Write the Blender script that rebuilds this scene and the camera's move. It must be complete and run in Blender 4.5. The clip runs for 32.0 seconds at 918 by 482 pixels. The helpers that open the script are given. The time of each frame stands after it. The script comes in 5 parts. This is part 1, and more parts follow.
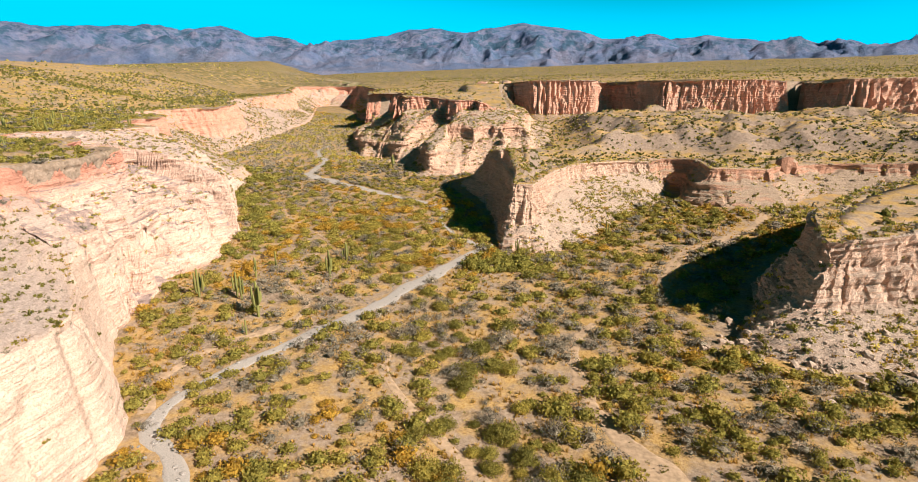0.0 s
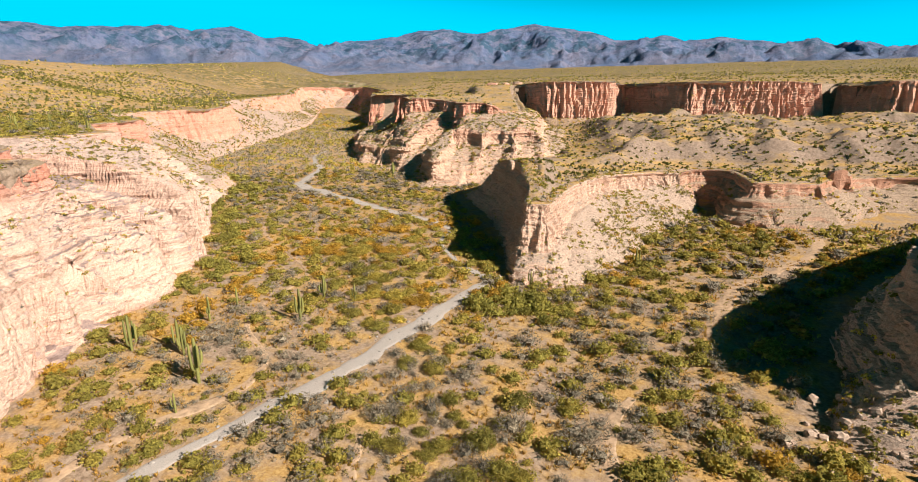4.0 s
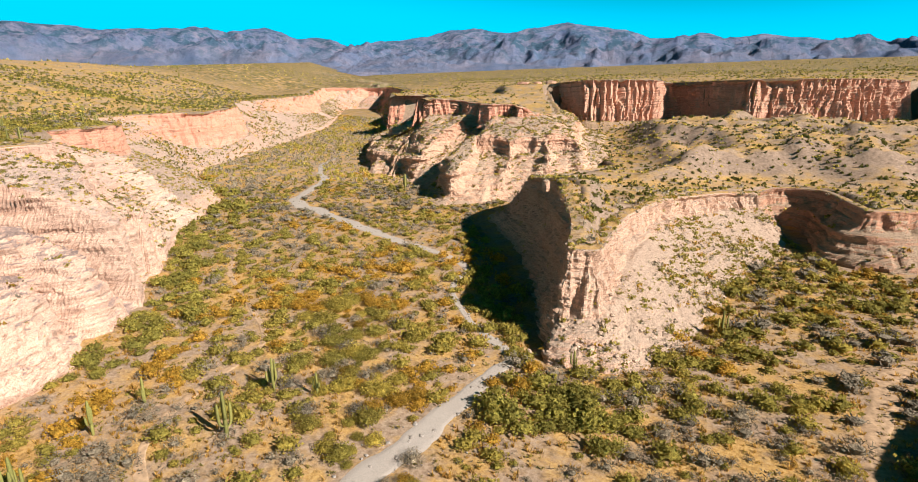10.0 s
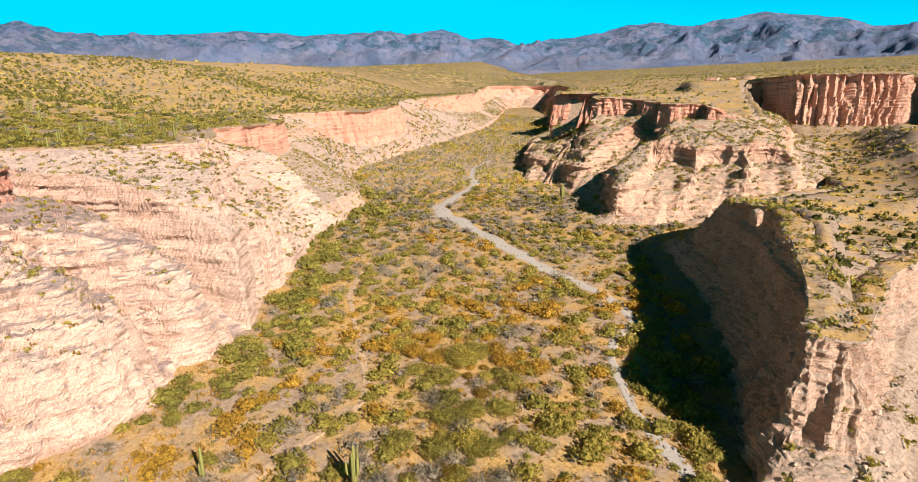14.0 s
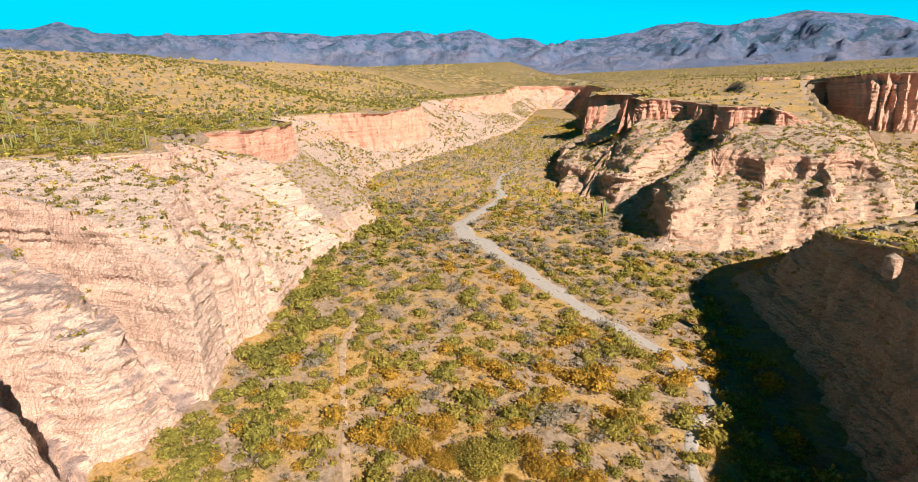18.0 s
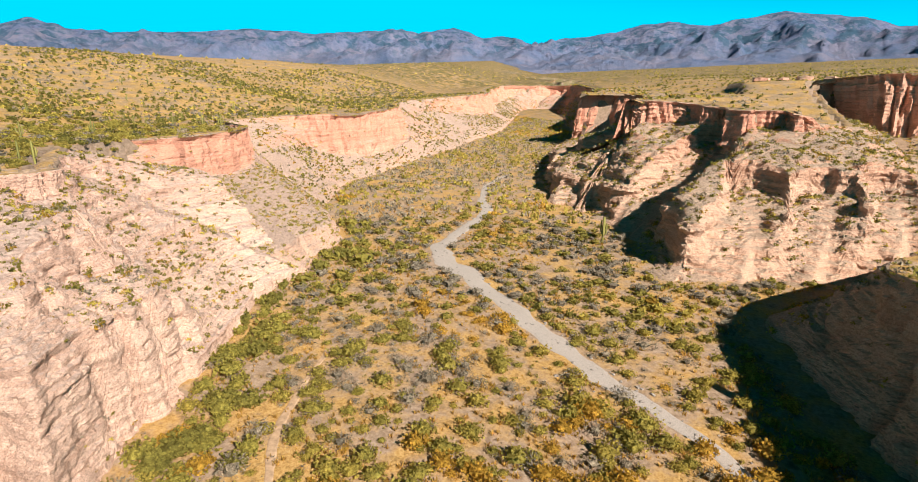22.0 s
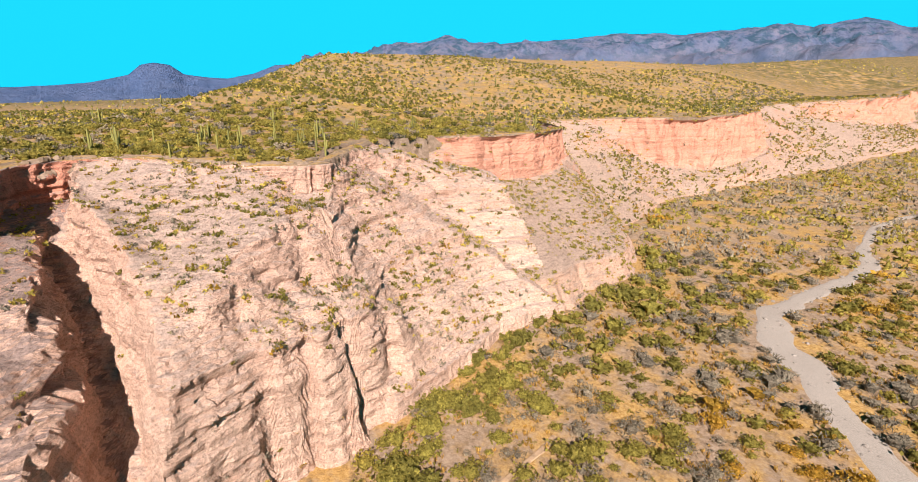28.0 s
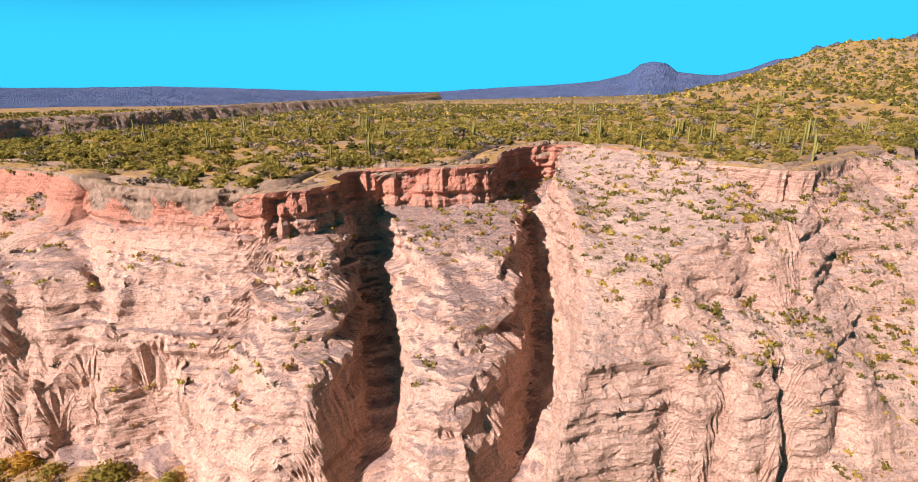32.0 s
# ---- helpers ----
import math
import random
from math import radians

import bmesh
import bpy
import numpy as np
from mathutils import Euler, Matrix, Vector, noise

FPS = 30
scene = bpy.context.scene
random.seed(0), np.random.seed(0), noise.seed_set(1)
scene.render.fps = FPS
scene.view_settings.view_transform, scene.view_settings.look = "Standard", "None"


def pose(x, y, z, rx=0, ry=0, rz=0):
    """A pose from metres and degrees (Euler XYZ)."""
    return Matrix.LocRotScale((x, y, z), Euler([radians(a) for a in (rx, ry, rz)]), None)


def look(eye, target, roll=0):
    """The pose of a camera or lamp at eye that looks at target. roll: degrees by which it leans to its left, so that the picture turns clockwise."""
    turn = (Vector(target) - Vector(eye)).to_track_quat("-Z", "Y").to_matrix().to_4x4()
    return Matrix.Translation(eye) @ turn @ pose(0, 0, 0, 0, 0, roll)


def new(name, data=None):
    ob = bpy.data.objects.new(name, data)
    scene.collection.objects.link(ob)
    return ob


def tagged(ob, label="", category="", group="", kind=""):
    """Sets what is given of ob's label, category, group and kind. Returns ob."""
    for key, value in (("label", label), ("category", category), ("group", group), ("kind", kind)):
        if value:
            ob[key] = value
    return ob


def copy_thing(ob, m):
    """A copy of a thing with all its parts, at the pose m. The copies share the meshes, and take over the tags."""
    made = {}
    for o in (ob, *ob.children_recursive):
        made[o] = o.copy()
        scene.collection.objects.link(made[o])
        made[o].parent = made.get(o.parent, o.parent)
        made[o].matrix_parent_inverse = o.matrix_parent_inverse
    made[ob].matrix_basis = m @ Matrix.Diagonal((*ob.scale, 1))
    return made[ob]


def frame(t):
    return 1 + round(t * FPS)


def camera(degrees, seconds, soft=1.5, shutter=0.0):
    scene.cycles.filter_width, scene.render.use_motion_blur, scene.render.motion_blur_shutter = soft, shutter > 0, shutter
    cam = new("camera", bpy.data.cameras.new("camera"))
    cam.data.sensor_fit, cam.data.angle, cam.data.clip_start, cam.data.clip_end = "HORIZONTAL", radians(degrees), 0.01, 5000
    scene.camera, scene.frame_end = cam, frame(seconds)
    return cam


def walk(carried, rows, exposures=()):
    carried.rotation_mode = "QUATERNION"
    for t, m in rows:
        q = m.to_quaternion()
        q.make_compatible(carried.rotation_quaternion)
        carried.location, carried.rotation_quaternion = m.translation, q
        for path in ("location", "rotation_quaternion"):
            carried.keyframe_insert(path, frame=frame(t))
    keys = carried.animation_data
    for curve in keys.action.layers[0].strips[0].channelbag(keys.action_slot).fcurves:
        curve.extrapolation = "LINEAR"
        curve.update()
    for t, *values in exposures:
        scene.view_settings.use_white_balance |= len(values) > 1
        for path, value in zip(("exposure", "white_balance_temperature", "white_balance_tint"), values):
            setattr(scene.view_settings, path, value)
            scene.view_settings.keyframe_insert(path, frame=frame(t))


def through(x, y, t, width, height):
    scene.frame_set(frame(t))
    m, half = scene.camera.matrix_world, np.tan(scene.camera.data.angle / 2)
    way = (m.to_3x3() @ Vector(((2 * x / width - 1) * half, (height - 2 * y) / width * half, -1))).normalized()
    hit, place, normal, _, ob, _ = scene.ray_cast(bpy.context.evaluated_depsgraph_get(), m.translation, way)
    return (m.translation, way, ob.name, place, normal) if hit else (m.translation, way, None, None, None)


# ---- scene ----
cam = camera(81.52, 32.0, soft=0.9)
# seconds, place in metres, then turn to the left, tilt and lean in degrees
ROWS = [
    (0.0, 34.00, 0.00, 50.00, 12.200, -15.719, -0.124),
    (0.5, 33.83, 3.50, 49.94, 12.404, -15.657, -0.073),
    (1.0, 33.18, 7.09, 49.98, 12.529, -15.652, -0.074),
    (1.5, 32.71, 10.56, 50.03, 12.686, -15.673, -0.052),
    (2.0, 32.22, 14.11, 50.03, 12.863, -15.654, -0.089),
    (2.5, 31.59, 17.60, 50.04, 12.966, -15.606, -0.044),
    (3.0, 31.06, 21.07, 50.09, 13.086, -15.584, -0.034),
    (3.5, 30.41, 24.56, 50.16, 13.150, -15.588, 0.054),
    (5.5, 28.36, 38.41, 50.17, 13.584, -15.516, 0.041),
    (6.0, 27.77, 41.92, 50.13, 13.667, -15.498, 0.092),
    (6.5, 26.92, 45.35, 50.02, 13.658, -15.457, 0.099),
    (7.0, 26.38, 48.82, 50.04, 13.717, -15.458, 0.037),
    (7.5, 25.79, 52.39, 50.01, 14.302, -15.461, 0.055),
    (8.0, 25.29, 55.87, 49.99, 14.449, -15.460, -0.022),
    (8.5, 24.77, 59.34, 50.01, 14.711, -15.463, -0.039),
    (9.0, 24.22, 62.91, 50.10, 14.952, -15.518, -0.062),
    (9.5, 23.48, 66.48, 50.15, 16.095, -15.546, -0.042),
    (10.0, 22.87, 70.05, 50.21, 16.475, -15.574, -0.078),
    (10.5, 21.94, 73.72, 50.16, 18.463, -15.613, -0.179),
    (11.0, 20.87, 77.29, 49.99, 21.335, -15.562, -0.143),
    (11.5, 19.78, 80.92, 49.90, 23.515, -15.548, -0.144),
    (12.0, 18.39, 84.58, 49.69, 28.265, -15.523, -0.179),
    (12.5, 17.27, 88.38, 49.56, 31.555, -15.529, -0.248),
    (13.0, 15.75, 91.69, 49.59, 32.648, -15.562, -0.264),
    (13.5, 14.26, 94.82, 49.66, 33.352, -15.610, -0.222),
    (14.0, 12.64, 97.85, 49.78, 33.730, -15.674, -0.206),
    (14.5, 11.00, 100.98, 49.83, 34.287, -15.741, -0.256),
    (16.5, 3.51, 112.50, 49.73, 36.032, -15.675, -0.115),
    (17.0, 1.55, 115.33, 49.73, 36.241, -15.694, -0.130),
    (17.5, -0.36, 118.11, 49.68, 36.389, -15.665, -0.066),
    (18.0, -2.22, 120.81, 49.68, 36.532, -15.626, -0.050),
    (18.5, -4.02, 123.54, 49.71, 36.653, -15.640, -0.048),
    (19.0, -6.01, 126.15, 49.74, 36.695, -15.634, 0.010),
    (19.5, -7.78, 128.83, 49.82, 36.520, -15.687, 0.091),
    (20.0, -9.43, 131.49, 49.92, 36.236, -15.713, 0.064),
    (20.5, -11.07, 134.19, 49.94, 36.242, -15.630, 0.050),
    (21.0, -12.81, 136.86, 49.99, 35.611, -15.664, 0.034),
    (21.5, -14.55, 139.56, 50.10, 35.361, -15.694, 0.118),
    (22.0, -15.96, 142.31, 50.20, 34.796, -15.733, 0.187),
    (22.5, -17.52, 144.84, 50.17, 33.935, -15.670, 0.188),
    (23.0, -19.04, 147.48, 50.04, 33.376, -15.626, 0.197),
    (23.5, -20.42, 150.15, 49.97, 32.997, -15.553, 0.233),
    (24.0, -21.78, 152.62, 50.02, 32.713, -15.540, 0.281),
    (24.5, -23.15, 155.23, 50.04, 32.517, -15.488, 0.366),
    (26.5, -29.22, 164.71, 48.99, 42.789, -15.302, 0.208),
    (27.0, -30.52, 166.32, 48.82, 49.806, -15.269, 0.382),
    (27.5, -31.43, 167.45, 48.72, 60.311, -15.432, 0.274),
    (28.0, -32.17, 168.37, 48.63, 70.713, -15.524, 0.322),
    (28.5, -32.53, 169.06, 48.45, 80.007, -15.562, 0.210),
    (29.0, -33.20, 169.38, 48.35, 89.191, -15.624, 0.156),
    (29.5, -33.93, 169.43, 48.22, 97.799, -15.695, 0.029),
    (30.0, -34.59, 169.25, 48.19, 105.114, -15.828, 0.041),
    (30.5, -34.81, 169.23, 48.19, 107.639, -15.891, 0.115),
    (31.0, -35.15, 169.16, 48.07, 112.375, -15.860, 0.046),
    (31.5, -35.43, 169.06, 48.09, 116.713, -15.988, 0.094),
    (32.0, -35.57, 169.04, 48.09, 118.385, -16.028, 0.146),
]


def aim(x, y, z, turn, tilt, lean):
    a, b = radians(turn), radians(tilt)
    return look((x, y, z), (x - math.sin(a) * math.cos(b), y + math.cos(a) * math.cos(b), z + math.sin(b)), lean)


# the picture turns a little rosier over the last bank
TINTS = [(0.0, 1.1, 6480, 8), (8.0, 1.1, 6480, 9), (18.0, 1.12, 6520, 9), (26.0, 1.12, 6500, 10), (30.0, 1.03, 6600, 23), (32.0, 1.01, 6680, 27)]
walk(cam, [(t, aim(*row)) for t, *row in ROWS], TINTS)

# ---- world, sun ----
world = bpy.data.worlds.new("desert_sky")
scene.world = world
world.use_nodes = True
wn = world.node_tree
wn.nodes.clear()
SUN_FROM = Vector((28.5, -10.0, 20.5)).normalized()
sky = wn.nodes.new("ShaderNodeTexSky")
sky.sky_type = 'NISHITA'
sky.sun_disc = False
sky.sun_elevation = math.asin(SUN_FROM.z)
sky.sun_rotation = math.atan2(SUN_FROM.x, SUN_FROM.y)
sky.air_density, sky.dust_density, sky.ozone_density = 1.0, 0.1, 4.0
grey = wn.nodes.new("ShaderNodeRGBToBW")
deep = wn.nodes.new("ShaderNodeMath")
deep.operation = "POWER"
deep.inputs[1].default_value = 3.2
scaled = wn.nodes.new("ShaderNodeMath")
scaled.operation = "MULTIPLY"
scaled.inputs[1].default_value = 0.165
level = wn.nodes.new("ShaderNodeMath")
level.operation = "SMOOTH_MIN"
level.inputs[1].default_value, level.inputs[2].default_value = 0.68, 0.2
cyan = wn.nodes.new("ShaderNodeMix")
cyan.data_type, cyan.blend_type = "RGBA", "MULTIPLY"
cyan.inputs[0].default_value = 1.0
cyan.inputs[7].default_value = (0.0, 2.55, 4.0, 1)
back = wn.nodes.new("ShaderNodeBackground")
back.inputs["Strength"].default_value = 0.47
wout = wn.nodes.new("ShaderNodeOutputWorld")
wn.links.new(sky.outputs[0], grey.inputs[0])
wn.links.new(grey.outputs[0], scaled.inputs[0])
wn.links.new(scaled.outputs[0], level.inputs[0])
wn.links.new(level.outputs[0], deep.inputs[0])
wn.links.new(deep.outputs[0], cyan.inputs[6])
wn.links.new(cyan.outputs[2], back.inputs["Color"])
wn.links.new(back.outputs[0], wout.inputs["Surface"])

sun = new("sun", bpy.data.lights.new("sun", "SUN"))
sun.data.energy, sun.data.angle, sun.data.color = 5.0, radians(0.5), (1.0, 0.91, 0.83)
sun.matrix_world = look(SUN_FROM * 300, (0, 0, 0))

# ---- materials ----


def nodes_of(mat):
    mat.use_nodes = True
    nt = mat.node_tree
    return nt, nt.nodes["Principled BSDF"]


def noise_node(nt, coord, scale, detail=4.0, rough=0.6):
    n = nt.nodes.new("ShaderNodeTexNoise")
    n.inputs["Scale"].default_value, n.inputs["Detail"].default_value, n.inputs["Roughness"].default_value = scale, detail, rough
    nt.links.new(coord, n.inputs["Vector"])
    return n.outputs["Fac"]


def ramp(nt, fac, stops):
    r = nt.nodes.new("ShaderNodeValToRGB")
    el = r.color_ramp.elements
    while len(el) < len(stops):
        el.new(0.5)
    for e, (p, c) in zip(el, stops):
        e.position, e.color = p, (*c, 1) if len(c) == 3 else c
    nt.links.new(fac, r.inputs["Fac"])
    return r.outputs["Color"]


def mix(nt, fac, a, b, kind="MIX"):
    m = nt.nodes.new("ShaderNodeMix")
    m.data_type, m.blend_type = "RGBA", kind
    for sock, v in ((m.inputs[0], fac), (m.inputs[6], a), (m.inputs[7], b)):
        if isinstance(v, (int, float)):
            sock.default_value = v
        elif isinstance(v, tuple):
            sock.default_value = (*v, 1)
        else:
            nt.links.new(v, sock)
    return m.outputs[2]


def maths(nt, op, a, b=0.0, clamp=False):
    m = nt.nodes.new("ShaderNodeMath")
    m.operation, m.use_clamp = op, clamp
    for sock, v in ((m.inputs[0], a), (m.inputs[1], b)):
        if isinstance(v, (int, float)):
            sock.default_value = v
        else:
            nt.links.new(v, sock)
    return m.outputs[0]


def bump(nt, bsdf, height, strength=0.5, distance=0.2):
    b = nt.nodes.new("ShaderNodeBump")
    b.inputs["Strength"].default_value, b.inputs["Distance"].default_value = strength, distance
    nt.links.new(height, b.inputs["Height"])
    nt.links.new(b.outputs[0], bsdf.inputs["Normal"])


def places(nt):
    g = nt.nodes.new("ShaderNodeNewGeometry")
    return g.outputs["Position"], g.outputs["Normal"], g


def rock_material(name, low, high, z0, z1, gravel, band=0.35, level=0.52):
    """Layered sandstone: low and high are the rock's colours below z0 and above z1, gravel that of its flatter ledges."""
    mat = bpy.data.materials.new(name)
    nt, bsdf = nodes_of(mat)
    pos, nor, _ = places(nt)
    sep = nt.nodes.new("ShaderNodeSeparateXYZ")
    nt.links.new(pos, sep.inputs[0])
    warp = noise_node(nt, pos, 0.03, 3)
    z = maths(nt, "ADD", sep.outputs[2], maths(nt, "MULTIPLY", warp, 8.0))
    up = maths(nt, "DIVIDE", maths(nt, "SUBTRACT", z, z0 + 4), z1 - z0, True)
    base = mix(nt, up, low, high)
    # beds of slightly different hue
    flat = nt.nodes.new("ShaderNodeVectorMath")
    flat.operation = "MULTIPLY"
    flat.inputs[1].default_value = (0.04, 0.04, 1.0)
    nt.links.new(pos, flat.inputs[0])
    beds = noise_node(nt, flat.outputs[0], 0.9, 5, 0.7)
    tint = ramp(nt, beds, [(0.30, (0.72, 0.62, 0.55)), (0.5, (1.0, 0.98, 0.95)), (0.7, (1.12, 1.02, 0.95))])
    base = mix(nt, band * 1.6, base, tint, "MULTIPLY")
    patch = ramp(nt, noise_node(nt, pos, 0.16, 6), [(0.3, (0.80, 0.74, 0.70)), (0.65, (1.08, 1.04, 1.0))])
    base = mix(nt, 0.7, base, patch, "MULTIPLY")
    grain = noise_node(nt, pos, 2.6, 8, 0.7)
    base = mix(nt, 0.8, base, ramp(nt, grain, [(0.3, (0.66, 0.61, 0.58)), (0.6, (1.08, 1.06, 1.04))]), "MULTIPLY")
    specks = noise_node(nt, pos, 5.5, 6, 0.75)
    base = mix(nt, 0.85, base, ramp(nt, specks, [(0.36, (0.50, 0.46, 0.44)), (0.46, (1.06, 1.06, 1.06)), (0.66, (1.28, 1.27, 1.26))]), "MULTIPLY")
    sn = nt.nodes.new("ShaderNodeSeparateXYZ")
    nt.links.new(nor, sn.inputs[0])
    flatness = maths(nt, "MULTIPLY", maths(nt, "SUBTRACT", sn.outputs[2], level), 4.0, True)
    pebbles = ramp(nt, noise_node(nt, pos, 1.7, 9, 0.85), [(0.34, tuple(c * 0.45 for c in gravel)), (0.5, gravel), (0.66, tuple(min(1, c * 1.4) for c in gravel))])
    base = mix(nt, flatness, base, pebbles)
    nt.links.new(base, bsdf.inputs["Base Color"])
    bsdf.inputs["Roughness"].default_value = 0.92
    bsdf.inputs["Specular IOR Level"].default_value = 0.15
    thin = noise_node(nt, flat.outputs[0], 3.4, 4, 0.75)
    base = mix(nt, 0.6, base, ramp(nt, thin, [(0.33, (0.62, 0.57, 0.54)), (0.42, (1.06, 1.06, 1.06)), (0.7, (1.22, 1.21, 1.20))]), "MULTIPLY")
    nt.links.new(base, bsdf.inputs["Base Color"])
    h = maths(nt, "ADD", maths(nt, "MULTIPLY", grain, 0.8), maths(nt, "ADD", beds, maths(nt, "MULTIPLY", thin, 0.5)))
    h = maths(nt, "ADD", h, maths(nt, "MULTIPLY", noise_node(nt, pos, 9.0, 5, 0.7), 0.22))
    bump(nt, bsdf, h, 1.0, 0.55)
    return mat


def plain_material(name, colour, vary=0.25, scale=3.0, rough=0.85, island=0.0, each=0.0):
    mat = bpy.data.materials.new(name)
    nt, bsdf = nodes_of(mat)
    pos, _, geo = places(nt)
    dark, light = tuple(c * (1 - vary) for c in colour), tuple(min(1, c * (1 + vary)) for c in colour)
    col = ramp(nt, noise_node(nt, pos, scale, 5), [(0.3, dark), (0.7, light)])
    if island:
        col = mix(nt, 1.0, col, ramp(nt, geo.outputs["Random Per Island"], [(0.0, (1 - island,) * 3), (1.0, (1 + island,) * 3)]), "MULTIPLY")
    if each:
        info = nt.nodes.new("ShaderNodeObjectInfo")
        col = mix(nt, 1.0, col, ramp(nt, info.outputs["Random"], [(0.0, (1 - each, 1 - each, 1 - each)), (1.0, (1 + each, 1 + each * 0.8, 1 + each * 0.4))]), "MULTIPLY")
    nt.links.new(col, bsdf.inputs["Base Color"])
    bsdf.inputs["Roughness"].default_value = rough
    bsdf.inputs["Specular IOR Level"].default_value = 0.12
    return mat


def leaf_material(name, colour, vary=0.3, island=0.3, each=0.3, through=0.45):
    """Matt leaves that let some light through, with shade between tufts painted into their colour."""
    mat = plain_material(name, colour, vary, 1.2, 0.85, island, each)
    nt = mat.node_tree
    bsdf, out = nt.nodes["Principled BSDF"], nt.nodes["Material Output"]
    pos, _, _ = places(nt)
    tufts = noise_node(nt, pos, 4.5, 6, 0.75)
    # noise paints the shade in leaf gaps and lightens the tufts
    gap_shade = ramp(nt, tufts, [(0.36, (0.55, 0.54, 0.5)), (0.5, (1.05, 1.05, 1.02)), (0.68, (1.5, 1.46, 1.36))])
    col = mix(nt, 1.0, bsdf.inputs["Base Color"].links[0].from_socket, gap_shade, "MULTIPLY")
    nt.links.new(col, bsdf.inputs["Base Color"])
    bump(nt, bsdf, tufts, 1.0, 0.35)
    thin = nt.nodes.new("ShaderNodeBsdfTranslucent")
    nt.links.new(bsdf.inputs["Base Color"].links[0].from_socket, thin.inputs["Color"])
    both = nt.nodes.new("ShaderNodeMixShader")
    both.inputs[0].default_value = through
    nt.links.new(bsdf.outputs[0], both.inputs[1])
    nt.links.new(thin.outputs[0], both.inputs[2])
    nt.links.new(both.outputs[0], out.inputs["Surface"])
    return mat


def ground_material():
    """Sand and gravel with straw-coloured grass, ochre patches and dark litter."""
    mat = bpy.data.materials.new("desert_ground")
    nt, bsdf = nodes_of(mat)
    pos, nor, _ = places(nt)
    fine = noise_node(nt, pos, 1.4, 8, 0.72)
    sand = ramp(nt, fine, [(0.3, (0.15, 0.098, 0.062)), (0.48, (0.275, 0.192, 0.13)), (0.7, (0.39, 0.295, 0.213))])
    straw = ramp(nt, noise_node(nt, pos, 2.2, 7, 0.75), [(0.3, (0.18, 0.10, 0.034)), (0.5, (0.395, 0.235, 0.08)), (0.7, (0.53, 0.36, 0.155))])
    where = maths(nt, "MULTIPLY", maths(nt, "SUBTRACT", noise_node(nt, pos, 0.13, 6, 0.65), 0.43), 6.5, True)
    hz = nt.nodes.new("ShaderNodeSeparateXYZ")
    nt.links.new(pos, hz.inputs[0])
    mesa = maths(nt, "DIVIDE", maths(nt, "SUBTRACT", hz.outputs[2], 31.0), 10.0, True)
    where = maths(nt, "ADD", where, maths(nt, "MULTIPLY", mesa, 0.15), True)
    col = mix(nt, where, sand, straw)
    tilt = nt.nodes.new("ShaderNodeSeparateXYZ")
    nt.links.new(nor, tilt.inputs[0])
    bare = maths(nt, "MULTIPLY", maths(nt, "SUBTRACT", 0.965, tilt.outputs[2]), 14.0, True)
    stony = ramp(nt, noise_node(nt, pos, 0.8, 9, 0.8), [(0.3, (0.10, 0.073, 0.056)), (0.5, (0.245, 0.17, 0.122)), (0.7, (0.37, 0.27, 0.205))])
    col = mix(nt, bare, col, stony)
    litter = maths(nt, "MULTIPLY", maths(nt, "SUBTRACT", noise_node(nt, pos, 0.45, 6, 0.7), 0.54), 6.0, True)
    col = mix(nt, maths(nt, "MULTIPLY", litter, 0.7), col, (0.0992, 0.062, 0.0341))
    # past half a kilometre the scrub itself is too small to build
    off = nt.nodes.new("ShaderNodeVectorMath")
    off.operation = "DISTANCE"
    off.inputs[1].default_value = (-60, 200, 30)
    nt.links.new(pos, off.inputs[0])
    far = maths(nt, "DIVIDE", maths(nt, "SUBTRACT", off.outputs["Value"], 380.0), 320.0, True)
    far = maths(nt, "MAXIMUM", far, maths(nt, "MULTIPLY", mesa, 0.3))
    cover = maths(nt, "MULTIPLY", maths(nt, "SUBTRACT", noise_node(nt, pos, 0.11, 8, 0.8), 0.42), 9.0, True)
    scrub = ramp(nt, noise_node(nt, pos, 0.02, 6, 0.7), [(0.35, (0.0682, 0.062, 0.0217)), (0.65, (0.1178, 0.1023, 0.0372))])
    col = mix(nt, maths(nt, "MULTIPLY", far, maths(nt, "MULTIPLY", cover, 0.9)), col, scrub)
    nt.links.new(col, bsdf.inputs["Base Color"])
    bsdf.inputs["Roughness"].default_value = 0.95
    bsdf.inputs["Specular IOR Level"].default_value = 0.1
    bump(nt, bsdf, fine, 0.7, 0.25)
    return mat


PINK = rock_material("pink_sandstone", (0.47, 0.325, 0.25), (0.50, 0.262, 0.19), 13, 28, (0.375, 0.268, 0.208), 0.4, 0.62)
RED = rock_material("red_sandstone", (0.50, 0.325, 0.25), (0.50, 0.29, 0.215), 22, 44, (0.2852, 0.1922, 0.124))
BUFF = rock_material("buff_sandstone", (0.53, 0.375, 0.29), (0.50, 0.335, 0.25), 8, 24, (0.38, 0.275, 0.205))
HILL = rock_material("banded_sandstone", (0.66, 0.50, 0.41), (0.50, 0.25, 0.185), 27.5, 32.5, (0.39, 0.295, 0.242), 0.5, 0.72)
DOMES = rock_material("rosy_banded_sandstone", (0.60, 0.435, 0.36), (0.50, 0.25, 0.185), 27.5, 32.5, (0.30, 0.215, 0.185), 0.6, 0.66)
